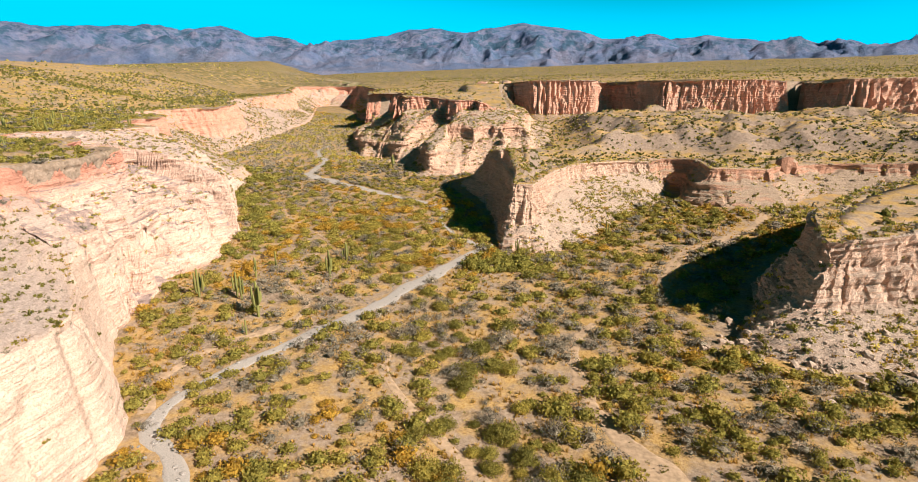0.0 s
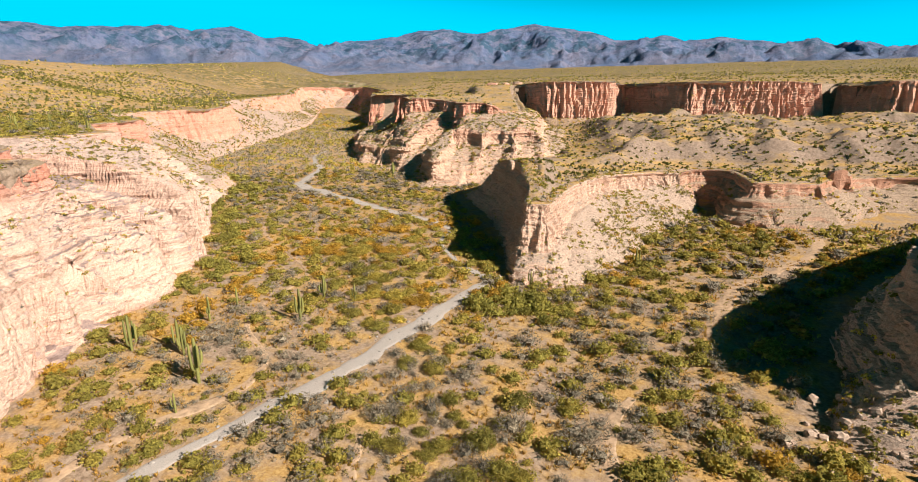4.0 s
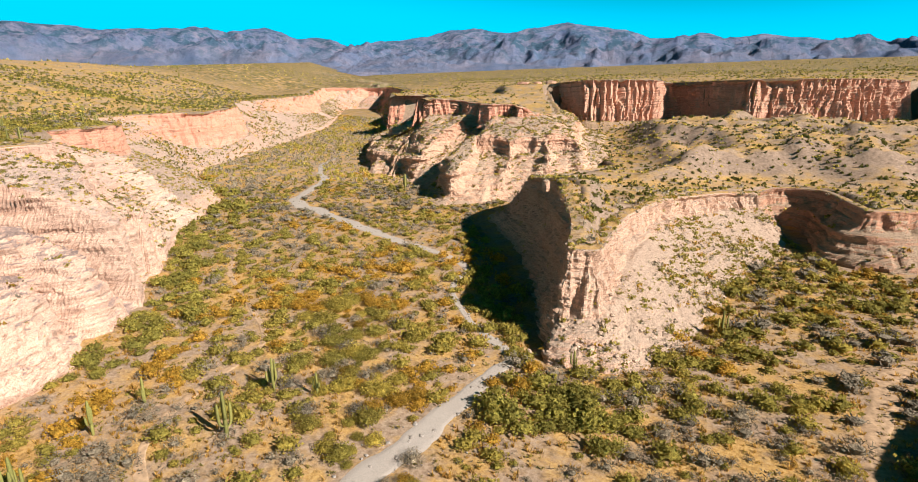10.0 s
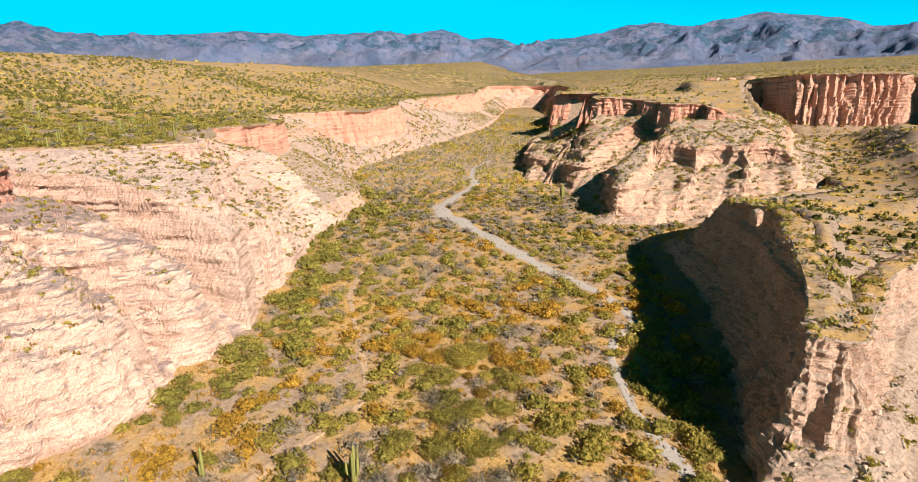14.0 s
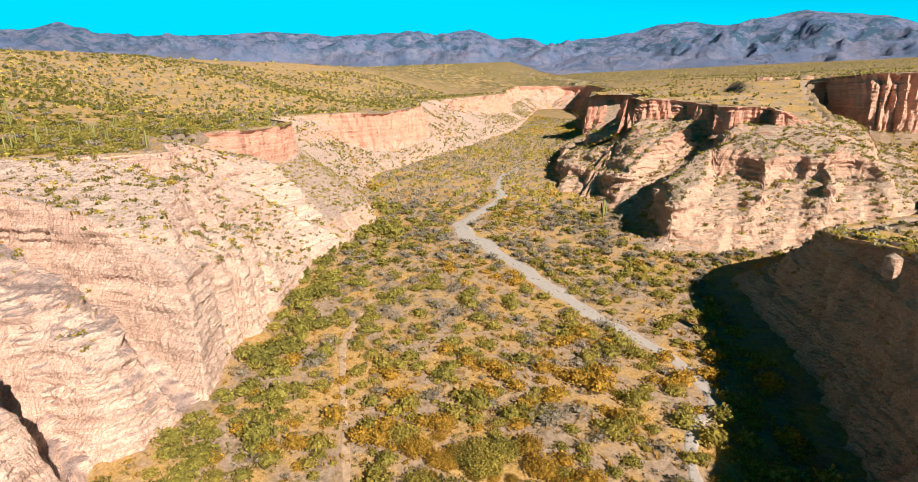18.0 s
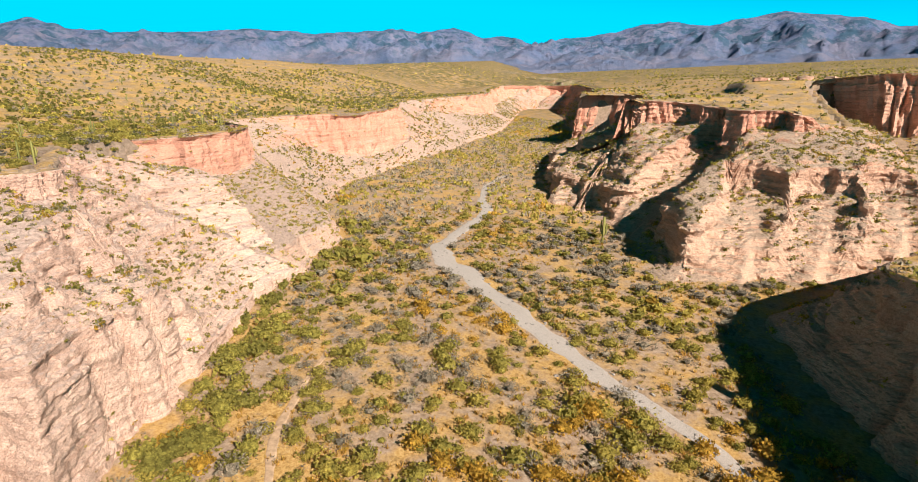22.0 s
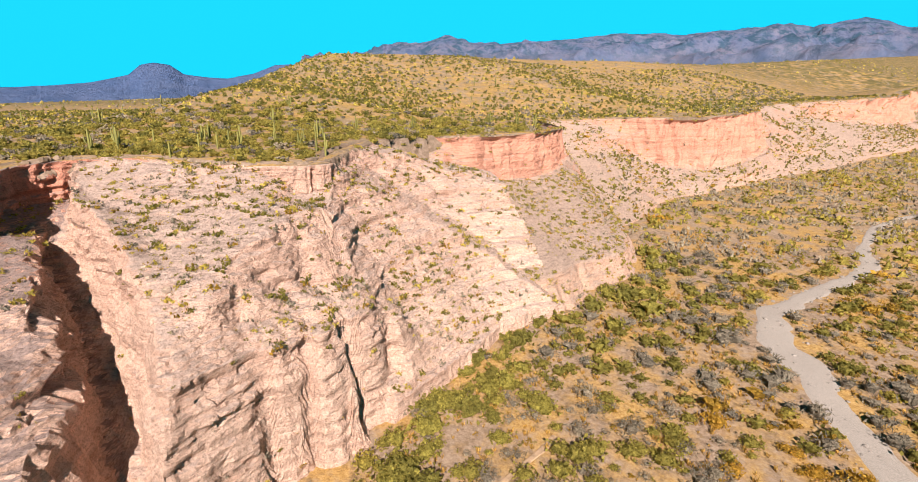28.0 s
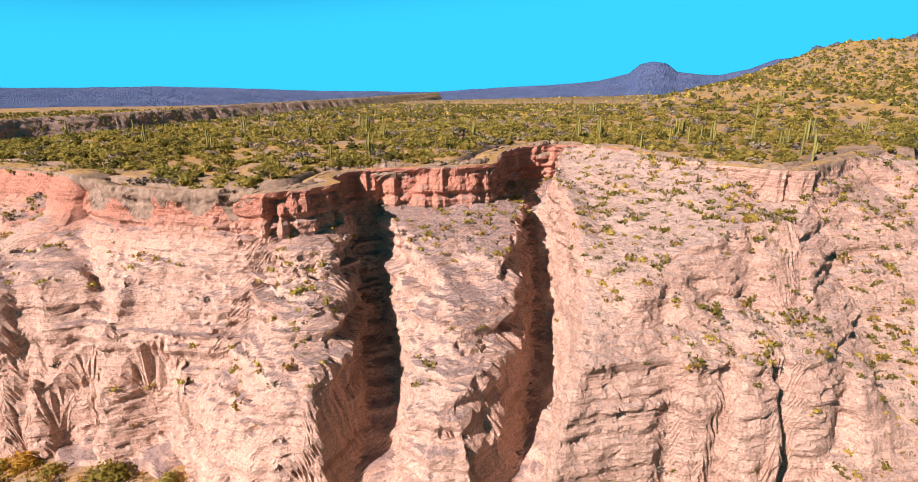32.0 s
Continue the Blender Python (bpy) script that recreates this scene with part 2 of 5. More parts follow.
NOSE = rock_material("ledgy_sandstone", (0.50, 0.345, 0.262), (0.44, 0.245, 0.172), 24, 38, (0.335, 0.24, 0.172), 0.6, 0.62)
PINKLOW = rock_material("rose_sandstone", (0.4216, 0.2666, 0.1922), (0.3968, 0.2232, 0.155), 8, 18, (0.31, 0.2201, 0.1519), 0.5)
SPUR = rock_material("rosy_sandstone", (0.57, 0.42, 0.345), (0.51, 0.35, 0.283), 14, 36, (0.44, 0.318, 0.258), 0.5, 0.68)
GROUND = ground_material()
GRAVEL = plain_material("wash_gravel", (0.26, 0.225, 0.195), 0.28, 7.0, 0.95, 0.3)
DIRT = plain_material("dirt_track", (0.37, 0.25, 0.155), 0.3, 1.2, 0.95)
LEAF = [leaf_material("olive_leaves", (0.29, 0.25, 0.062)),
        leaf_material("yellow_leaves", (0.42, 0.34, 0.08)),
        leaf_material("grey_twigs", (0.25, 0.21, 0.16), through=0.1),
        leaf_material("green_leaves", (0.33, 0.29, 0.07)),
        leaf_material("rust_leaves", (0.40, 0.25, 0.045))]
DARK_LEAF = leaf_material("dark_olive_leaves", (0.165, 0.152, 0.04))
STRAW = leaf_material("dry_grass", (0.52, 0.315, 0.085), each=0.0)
WOOD = plain_material("shrub_stem", (0.0806, 0.062, 0.0465), 0.3, 6.0, 0.9)
CACTUS = plain_material("cactus_skin", (0.19, 0.18, 0.055), 0.25, 5.0, 0.7, 0.0, 0.25)
STONE = plain_material("loose_stone", (0.3596, 0.2604, 0.1922), 0.3, 2.5, 0.95, 0.35)

# ---- noise on arrays ----


def hashed(i, j, k, seed):
    n = (i * 374761393 + j * 668265263 + k * 2147483647 + seed * 1274126177) & 0xFFFFFFFF
    n = ((n ^ (n >> 13)) * 1274126177) & 0xFFFFFFFF
    n = ((n ^ (n >> 16)) * 2246822519) & 0xFFFFFFFF
    return ((n ^ (n >> 15)) & 0xFFFFFF) / float(0xFFFFFF)


def vnoise(x, y, z, seed=0):
    x, y, z = np.broadcast_arrays(np.asarray(x, float), np.asarray(y, float), np.asarray(z, float))
    i, j, k = np.floor(x).astype(np.int64), np.floor(y).astype(np.int64), np.floor(z).astype(np.int64)
    u, v, w = x - i, y - j, z - k
    u, v, w = u * u * (3 - 2 * u), v * v * (3 - 2 * v), w * w * (3 - 2 * w)
    out = 0
    for a, wa in ((0, 1 - u), (1, u)):
        for b, wb in ((0, 1 - v), (1, v)):
            for c, wc in ((0, 1 - w), (1, w)):
                out = out + wa * wb * wc * hashed(i + a, j + b, k + c, seed)
    return out


def fbm(x, y, z, octaves=4, seed=0, gain=0.5):
    total, amp, norm, f = 0, 1.0, 0.0, 1.0
    for o in range(octaves):
        total = total + amp * vnoise(x * f, y * f, z * f, seed + o)
        norm, amp, f = norm + amp, amp * gain, f * 2.03
    return total / norm


def ridged(x, y, z, octaves=3, seed=0):
    total, amp, norm, f = 0, 1.0, 0.0, 1.0
    for o in range(octaves):
        total = total + amp * (1 - abs(2 * vnoise(x * f, y * f, z * f, seed + o) - 1))
        norm, amp, f = norm + amp, amp * 0.5, f * 2.1
    return total / norm


def smooth(a, b, x):
    t = np.clip((x - a) / (b - a), 0, 1)
    return t * t * (3 - 2 * t)


def link_mesh(name, verts, faces, mat, parent=None, shade=True, label=""):
    me = bpy.data.meshes.new(name)
    verts, faces = np.asarray(verts, np.float32), np.asarray(faces, np.int32)
    n = faces.shape[1]
    me.vertices.add(len(verts))
    me.vertices.foreach_set("co", verts.ravel())
    me.loops.add(faces.size)
    me.loops.foreach_set("vertex_index", faces.ravel())
    me.polygons.add(len(faces))
    me.polygons.foreach_set("loop_start", np.arange(0, faces.size, n, dtype=np.int32))
    me.polygons.foreach_set("use_smooth", np.full(len(faces), shade))
    me.update(calc_edges=True)
    me.materials.append(mat)
    ob = new(name, me)
    if parent is not None:
        ob.parent = parent
    if label:
        ob["label"] = label
    return ob


def grid_faces(nu, nv):
    a = (np.arange(nu - 1)[:, None] * nv + np.arange(nv - 1)[None, :]).ravel()
    return np.stack([a, a + nv, a + nv + 1, a + 1], 1)


def curve_rows(stations, step):
    """Smooth rows between the given cross sections, about step metres apart at the foot."""
    s = np.array(stations, float)
    out = []
    for n in range(len(s) - 1):
        p0, p1, p2, p3 = s[max(n - 1, 0)], s[n], s[n + 1], s[min(n + 2, len(s) - 1)]
        length = max(np.linalg.norm((p2 - p1)[:, :2], axis=1).mean(), step)
        m = max(2, int(round(length / step)))
        for t in (np.arange(m) / m)[:, None, None]:
            q = 0.5 * (2 * p1 + (p2 - p0) * t + (2 * p0 - 5 * p1 + 4 * p2 - p3) * t**2 + (3 * p1 - p0 - 3 * p2 + p3) * t**3)
            out.append(q * 0.75 + (p1 + (p2 - p1) * t) * 0.25)
    out.append(s[-1])
    return np.array(out)


LOFTS = {}


def floor_at(x, y):
    return np.clip(0.028 * (y - 105) - 0.03 * (x - 27) + 0.06 * np.maximum(0, x - 30), -8, 30)


def bank(name, label, mat, stations, step=0.8, flute=1.2, ledge=0.5, rough=0.7, flute_len=5.0, seed=1, category="cliff", cap=8.0, sheer=0.35, on_floor=True, spurs=0.0, spur_len=24.0, pipes=0.0, pipe_len=5.0, ease=3, terrace=0.5, lumps=0.0):
    """A rock bank: each station is its cross section from the foot to the rim; the sheet goes on over the rim into the plateau."""
    rows = curve_rows([np.reshape(st, (-1, 3)) for st in stations], step)
    if on_floor:
        rows[:, 0, 2] = floor_at(rows[:, 0, 0], rows[:, 0, 1]) - 0.4
    foot, rim = rows[:, 0].copy(), rows[:, -1].copy()
    below = foot.copy()
    below[:, 2] -= 3.0
    out = foot - rows[:, 1]
    out[:, 2] = 0
    out /= np.linalg.norm(out, axis=1)[:, None] + 1e-6
    below += out * 1.0
    inland = rim - rows[:, 0]
    inland[:, 2] = 0
    inland /= np.linalg.norm(inland, axis=1)[:, None] + 1e-6
    cap1, cap2 = rim + inland * cap * 0.5, rim + inland * cap
    cap1[:, 2] += 0.15
    cap2[:, 2] -= 1.2
    rows = np.concatenate([below[:, None], rows, cap1[:, None], cap2[:, None]], 1)
    cols = []
    k = rows.shape[1]
    for c in range(k - 1):
        length = np.linalg.norm(rows[:, c + 1] - rows[:, c], axis=1).mean()
        m = max(2, int(round(length / step)))
        for t in np.arange(m) / m:
            cols.append(rows[:, c] * (1 - t) + rows[:, c + 1] * t)
    cols.append(rows[:, -1])
    g = np.stack(cols, 1)
    # ribs and gullies down the slope
    along = np.concatenate([[0], np.cumsum(np.linalg.norm(np.diff(foot[:, :2], axis=0), axis=1))])[:, None]
    share = np.linspace(0, 1, g.shape[1])[None, :]
    ends = (smooth(0, 8, np.arange(len(g))) * smooth(0, 8, np.arange(len(g))[::-1]))[:, None]
    if spurs:
        rib = ridged(along / spur_len + 0.5 * fbm(along / 9, share * 4, 0.2, 2, seed), share * 0.8 + 0 * along, 0.7, 3, seed + 40) - 0.62
        g = g + out[:, None] * (spurs * rib * smooth(0.05, 0.25, share) * smooth(0.9, 0.66, share) * ends)[..., None]
    # ease the creases a little
    for _ in range(ease):
        g[:, 1:-1] = g[:, 1:-1] * 0.5 + 0.25 * (g[:, :-2] + g[:, 2:])
    nrm = np.cross(np.gradient(g, axis=0), np.gradient(g, axis=1))
    nrm /= np.linalg.norm(nrm, axis=2)[..., None] + 1e-9
    facing = ((g[:, :, :2] - g[:, -1:, :2]) * nrm[:, :, :2]).sum(2).mean()
    if facing < 0:
        nrm = -nrm
    x, y, z = g[..., 0], g[..., 1], g[..., 2]
    lean = np.sqrt(nrm[..., 0] ** 2 + nrm[..., 1] ** 2)
    steep, some = smooth(0.5, 0.88, lean), smooth(0.25, 0.6, lean)
    edge = smooth(0, 4, np.arange(g.shape[1]))[None, :]
    run = np.arange(g.shape[0])
    edge = edge * (smooth(0, 3, run) * smooth(0, 3, run[::-1]))[:, None]
    L = flute_len
    wx, wy = x + 0.35 * L * (fbm(x / L, y / L, z / 9, 2, 3) - 0.5), y + 0.35 * L * (fbm(x / L, y / L, z / 9, 2, 4) - 0.5)
    carve = smooth(0.62, 1.0, ridged(wx / L, wy / L, z / (7 * L), 1, seed))
    small = smooth(0.55, 1.0, ridged(wx * 2.9 / L, wy * 2.9 / L, z / (3 * L), 1, seed + 1))
    crack = smooth(0.90, 0.985, ridged(wx / (1.7 * L), wy / (1.7 * L), z / 40, 1, seed + 2)) * smooth(0.4, 0.6, fbm(x / 12, y / 12, z / 9, 2, seed + 4))
    big = fbm(x / (2.6 * L), y / (2.6 * L), z / (4 * L), 3, seed + 5) - 0.5
    zz = z + 2.0 * fbm(x / 60, y / 60, 0, 2, 9) + 0.5 * fbm(x / 7, y / 7, 0, 2, 10)

    def beds(thick, sd):
        n = zz / thick
        k = np.floor(n).astype(np.int64)
        t = smooth(0.72, 1.0, n - k)
        return hashed(k, k * 0, k * 0, sd) * (1 - t) + hashed(k + 1, k * 0, k * 0, sd) * t - 0.5

    broken = 0.35 + 0.9 * fbm(x / 5, y / 5, z / 3, 2, seed + 12)
    lay = (beds(2.3, 77) * 1.0 + beds(0.8, 78) * 0.6) * broken
    fine = 0.55 * fbm(x / 2.2, y / 2.2, z / 1.8, 4, seed + 13, 0.6) + 0.6 * fbm(x / 5.5, y / 5.5, z / 0.75, 3, seed + 16, 0.6) - 0.575
    grit = hashed(np.floor(x * 1.9).astype(np.int64), np.floor(y * 1.9).astype(np.int64), np.floor(z * 2.3).astype(np.int64), seed + 15) - 0.5
    bite = steep + sheer * (some - steep).clip(0)
    d = steep * (-flute * 0.75 * small - 1.3 * crack + ledge * lay * 2.2) + bite * (-flute * 2.3 * carve + flute * 1.3 * big)
    d = d + rough * (fine * (0.35 + 1.1 * steep) + grit * (0.08 + 0.24 * steep)) + (1 - steep) * ledge * terrace * lay * some
    if lumps:
        d = d + lumps * (0.45 + 0.55 * some) * (fbm(x / 3.4, y / 3.4, z / 1.7, 4, seed + 48, 0.6) - 0.5)
    if pipes:
        s_rim = np.concatenate([[0], np.cumsum(np.linalg.norm(np.diff(rim[:, :2], axis=0), axis=1))])[:, None]
        u = s_rim / pipe_len + 2.6 * fbm(s_rim / (2.2 * pipe_len), z / 26, 0.4, 3, seed + 44)
        strong = 0.35 + 1.1 * fbm(s_rim / 19, z / 14, 0.9, 2, seed + 45)
        upright = smooth(0.78, 0.95, lean)
        d = d - pipes * upright * strong * abs(np.cos(math.pi * u)) ** 3 - 0.5 * pipes * upright * abs(np.cos(math.pi * 2.7 * u)) ** 2
    g = g + nrm * (d * edge)[..., None]
    nu, nv = g.shape[:2]
    faces = grid_faces(nu, nv)
    if facing < 0:
        faces = faces[:, ::-1]
    ob = link_mesh(name, g.reshape(-1, 3), faces, mat, shade=False)
    ob.data.materials.append(GROUND)
    over = np.zeros((nu - 1, nv - 1), np.int32)
    over[:, -int(cap / step):] = 1
    ob.data.polygons.foreach_set("material_index", over.ravel())
    tagged(ob, label, category)
    LOFTS[label] = (g, nrm, lean, rim)
    return ob


# ---- the canyon's banks: sections from foot to rim ----
WEST_SOUTH = [
    (-20, -60, -2, -28, -60, 24, -60, -60, 34, -64, -60, 37),
    (-26, 0, -1, -31, 0, 23, -62, 0, 33, -66, 0, 36.5),
    (-27, 40, 0, -31, 38.5, 20, -66, 36, 33, -70, 36, 36.5),
    (-30, 58, 0.4, -34, 57, 19, -69, 60, 31, -72, 60, 36.5),
    (-48, 74, 1.5, -51, 72.5, 20, -73.5, 76, 30.5, -76, 76, 36),
    (-55.5, 83, 1.5, -58.5, 82.5, 21, -72.5, 86, 29, -75.5, 86.5, 35),
    (-64, 91, -4, -70, 91, 4, -80, 93, 10, -86, 93, 18),
]
WEST_RED = [
    (-113, 210, 7.5, -121, 209, 13, -153, 206, 28, -175, 202, 37.5),
    (-115, 221, 7.8, -121, 220, 13.5, -160, 217, 27, -164, 215, 38),
    (-123, 232, 8.0, -128, 231, 13, -167, 238, 25.5, -170, 239.5, 38),
    (-127, 244, 8.6, -132, 244, 13.5, -178, 252, 26, -181, 252.7, 38),
    (-140, 255, 9.2, -146, 255, 14, -191, 262, 27, -195, 262.5, 37.5),
    (-159, 264.5, 10, -169, 267, 13, -204, 273, 25.5, -226, 271, 38),
]
WEST_FAR = [
    (-159, 264.5, 10, -169, 267, 13, -204, 273, 25.5, -226, 271, 38),
    (-172, 284, 11, -182, 287, 15, -212, 298, 27, -226, 298, 39),
    (-185, 303, 12, -192, 305, 15, -207, 316, 21, -212, 317, 40),
    (-190, 330, 13, -196, 331, 16.5, -204, 335, 19, -209, 336, 40),
    (-195, 350, 13.7, -200, 352, 17, -208, 356, 20, -213, 357, 41),
    (-201, 372, 14.3, -208, 375, 18, -220, 385, 24, -228, 386, 41.5),
    (-205, 400, 15, -215, 402, 19, -240, 408, 34, -252, 408, 42),
    (-215, 440, 16, -228, 442, 22, -258, 448, 36, -270, 448, 44),
]
WEST_END = [
    (-215, 440, 16, -228, 442, 22, -258, 448, 36, -270, 448, 44),
    (-232, 510, 18, -244, 512, 24, -266, 520, 31, -273, 521, 47),
    (-262, 580, 20, -272, 582, 26, -285, 590, 31, -291, 591, 50),
    (-290, 640, 22, -300, 645, 28, -325, 655, 36, -333, 656, 52),
    (-328, 735, 26, -338, 737, 33, -354, 740, 44, -362, 742, 58),
    (-324, 762, 27, -330, 772, 34, -340, 785, 45, -344, 792, 58),
    (-305, 765, 27, -303, 775, 34, -300, 790, 45, -298, 798, 58),
]
EAST_END = [
    (-305, 765, 27, -303, 775, 34, -300, 790, 45, -298, 798, 58),
    (-290, 735, 26, -280, 733, 33, -268, 730, 44, -262, 728, 57),
    (-238, 640, 22, -230, 640, 27, -212, 640, 34, -205, 640, 52),
    (-196, 552, 18, -190, 549, 24, -180, 544, 31, -174, 542, 51),
    (-170, 538, 18, -166, 535, 23, -159, 530, 29, -154, 529, 50),
    (-166, 502, 17, -160, 500, 21, -153, 499, 26, -148, 499, 50),
    (-161, 472, 15, -157, 468, 20, -154, 465, 27, -151, 466, 49),
    (-143, 474, 15, -140, 472, 20, -134, 474, 28, -131, 477, 49),
    (-129, 474, 15, -125, 470, 20, -120, 472, 30, -117, 476, 49),
    (-129, 456, 14, -121, 452, 20, -114, 450, 30, -111, 450, 48.5),
    (-126, 448, 14, -112, 448, 20, -100, 453, 31, -96, 456, 48.5),
    (-130, 430, 13, -118, 428, 20, -92, 428, 31, -88, 430, 48),
    (-134, 405, 13, -118, 402, 20, -92, 402, 31, -88, 403, 47.5),
    (-132, 376, 13, -116, 368, 20, -90, 358, 31, -87, 361, 47),
]
RED_CLIFFS = [
    (-4, 432, 25, -16, 456, 29, -23, 474, 33, -27, 480, 56),
    (6, 424, 26, 2, 436, 30, 0, 442, 32, -1, 447, 58),
    (30, 430, 26, 28, 443, 30, 27, 448, 32, 26, 453, 58.5),
    (54, 444, 27, 51, 456, 30, 49, 461, 32, 47, 466, 58.3),
    (62, 466, 27, 56, 478, 30, 53, 484, 32, 51, 490, 58),
    (74, 470, 27, 68, 490, 30, 63, 498, 33, 60, 504, 57),
    (84, 424, 26, 88, 434, 30, 90, 438, 32, 92, 442, 57.5),
    (110, 418, 26, 111, 430, 30, 111.5, 435, 32, 112, 440, 58),
    (142, 424, 26, 141, 436, 30, 140.5, 441, 32, 140, 446, 58),
    (174, 434, 27, 172, 446, 30, 171, 451, 32, 170, 456, 58),
    (204, 456, 27, 199, 466, 30, 195, 471, 33, 192, 476, 57),
]
RED_EAST = [
    (206, 470, 27, 204, 478, 31, 205, 484, 34, 208, 490, 57),
    (222, 410, 27, 220, 424, 30, 218, 430, 32, 218, 436, 58),
    (275, 415, 28, 273, 428, 31, 271, 436, 33, 270, 441, 59),
    (340, 420, 29, 340, 436, 32, 340, 444, 34, 340, 450, 61),
    (470, 440, 30, 470, 456, 34, 470, 466, 38, 470, 472, 66),
]
FIN = [
    (2, 300, 9, 8, 301, 13, 14, 302, 17, 18, 304, 20),
    (-22, 262, 6.5, -14, 262, 10, -8, 262, 17, -4, 262, 21),
    (-16, 245, 5.5, -11, 243.5, 10, -6.5, 241.5, 18, -4, 240, 24),
    (-5, 222.5, 4.5, -1, 221.5, 11, 4, 220.5, 22, 7, 220, 26.8),
    (1, 205.5, 3.8, 5, 205, 11, 8.5, 204, 21, 10.8, 203.5, 24.8),
    (6, 188.5, 3, 10, 188, 11, 12.6, 187.4, 19, 13.8, 187, 22.6),
    (9.5, 171, 2.6, 12.8, 170.8, 10, 14, 172, 17, 14.6, 174, 21.2),
    (12.5, 159.5, 2.4, 15, 166.6, 9, 15.5, 169, 16, 15.9, 171.5, 21),
    (26, 159.5, 2.5, 22, 168, 8.5, 21.6, 170, 15, 20.8, 172.6, 20.8),
    (36, 168, 3.0, 24.5, 176.5, 9.5, 23.4, 178, 15, 22.2, 180, 20.6),
    (42, 178, 3.6, 27, 187, 11.5, 25.6, 188.6, 15.5, 24, 191, 20.6),
    (49, 194, 5, 29.5, 204, 13, 28.4, 205, 15.2, 26.6, 206.4, 20.4),
    (59, 216, 7, 38.5, 227.7, 13.5, 37.2, 228.7, 15.2, 35.8, 229.8, 20.5),
    (68, 230, 8.4, 48.5, 242.7, 12.8, 47.2, 243.9, 13.8, 46, 245, 19.5),
    (73, 242, 9.5, 59, 256, 12.5, 58, 257.5, 13.4, 57, 259, 18.5),
    (76, 250, 10, 70, 261, 12, 69.3, 263, 12.8, 68.5, 265.5, 17.8),
]
ALCOVE = [
    (76, 250, 10, 70, 261, 12, 69.3, 263, 12.8, 68.5, 265.5, 17.8),
    (78, 270, 11, 77.5, 277, 11.8, 77.5, 278.5, 12.5, 78, 281, 17.5),
    (83, 268, 11, 85.5, 272, 11.8, 87, 274, 12.5, 90, 276, 18),
    (81, 250, 10.5, 84, 250.5, 11.5, 86, 250.5, 12.5, 89.5, 250.5, 18.6),
    (78, 234, 9, 84, 236.5, 12.5, 86, 237.3, 13.5, 89.5, 239, 19),
    (95, 224, 8.5, 94.5, 233.5, 13, 94.7, 235.5, 13.8, 95, 239, 19),
    (117, 228, 9, 114, 239, 13, 113.7, 240.7, 13.6, 113, 244, 18.3),
]
EAST_RIM = [
    (117, 228, 9, 114, 239, 13, 113.7, 240.7, 13.6, 113, 244, 18.3),
    (136, 246, 9.5, 128, 255, 13, 127, 256.5, 13.6, 125, 260, 18.3),
    (152, 252, 10, 149, 263, 13.5, 148.5, 265, 14, 148, 269, 18.5),
    (176, 250, 10, 176, 260, 13.5, 177, 263, 14, 178, 267, 20),
    (200, 236, 10, 202, 250, 14, 203, 253, 15, 205, 257, 23),
    (240, 225, 11, 245, 240, 16, 247, 244, 18, 250, 250, 28),
    (330, 215, 14, 335, 232, 20, 337, 237, 22, 340, 244, 34),
]
BUTTRESS = [
    (186, 240, 10, 188, 236, 15, 189, 234, 19, 191, 231, 25),
    (162, 229, 9, 166, 226, 14, 168, 224, 19, 171, 221, 24.5),
    (134, 204, 7, 138, 201, 12, 140, 199, 18, 143, 196, 24),
    (103, 174, 5, 107.5, 170.5, 11, 109, 169, 17, 112, 166, 23.5),
    (89, 155, 4.2, 93.5, 152, 10, 95, 151, 16, 98, 149, 23),
    (79, 139, 3.8, 84, 136.5, 10, 85.5, 136, 16, 88.5, 134.5, 22.8),
    (74, 122, 3.5, 80.8, 121.8, 9.5, 82.3, 121.6, 15, 84.5, 121.5, 22.4),
    (66, 107, 1.5, 79.4, 110.6, 8, 81.4, 112, 14, 83.8, 114.4, 21),
    (80, 97, 1.5, 88, 111.5, 8, 89, 113.4, 14.5, 90.4, 116.6, 21.2),
    (100, 100, 2.5, 98.5, 116, 8.5, 98.8, 118, 15, 99, 121.4, 21.4),
    (130, 108, 5, 122, 126, 11, 122, 128, 17, 122, 131, 23),
    (230, 128, 8, 225, 150, 16, 225, 152, 22, 225, 155, 28),
]
SOUTH_CANYON = [
    (-104, -61, 20, -110, -72, 26, -115, -82, 31.5, -118, -88, 34.6),
    (-132, -85, 20, -138, -96, 26, -143, -106, 31.5, -146, -112, 34.6),
    (-156, -98, 20, -162, -109, 26, -167, -119, 31.5, -170, -125, 34.6),
    (-194, -111, 20, -200, -122, 26, -205, -132, 31.5, -208, -138, 34.6),
    (-321, -173, 20, -327, -184, 26, -332, -194, 31.5, -335, -200, 34.6),
    (-426, -213, 20, -432, -224, 26, -437, -234, 31.5, -440, -240, 34.6),
    (-586, -273, 20, -592, -284, 26, -597, -294, 31.5, -600, -300, 34.6),
    (-886, -403, 20, -892, -414, 26, -897, -424, 31.5, -900, -430, 34.6),
    (-1486, -673, 20, -1492, -684, 26, -1497, -694, 31.5, -1500, -700, 34.6),
]

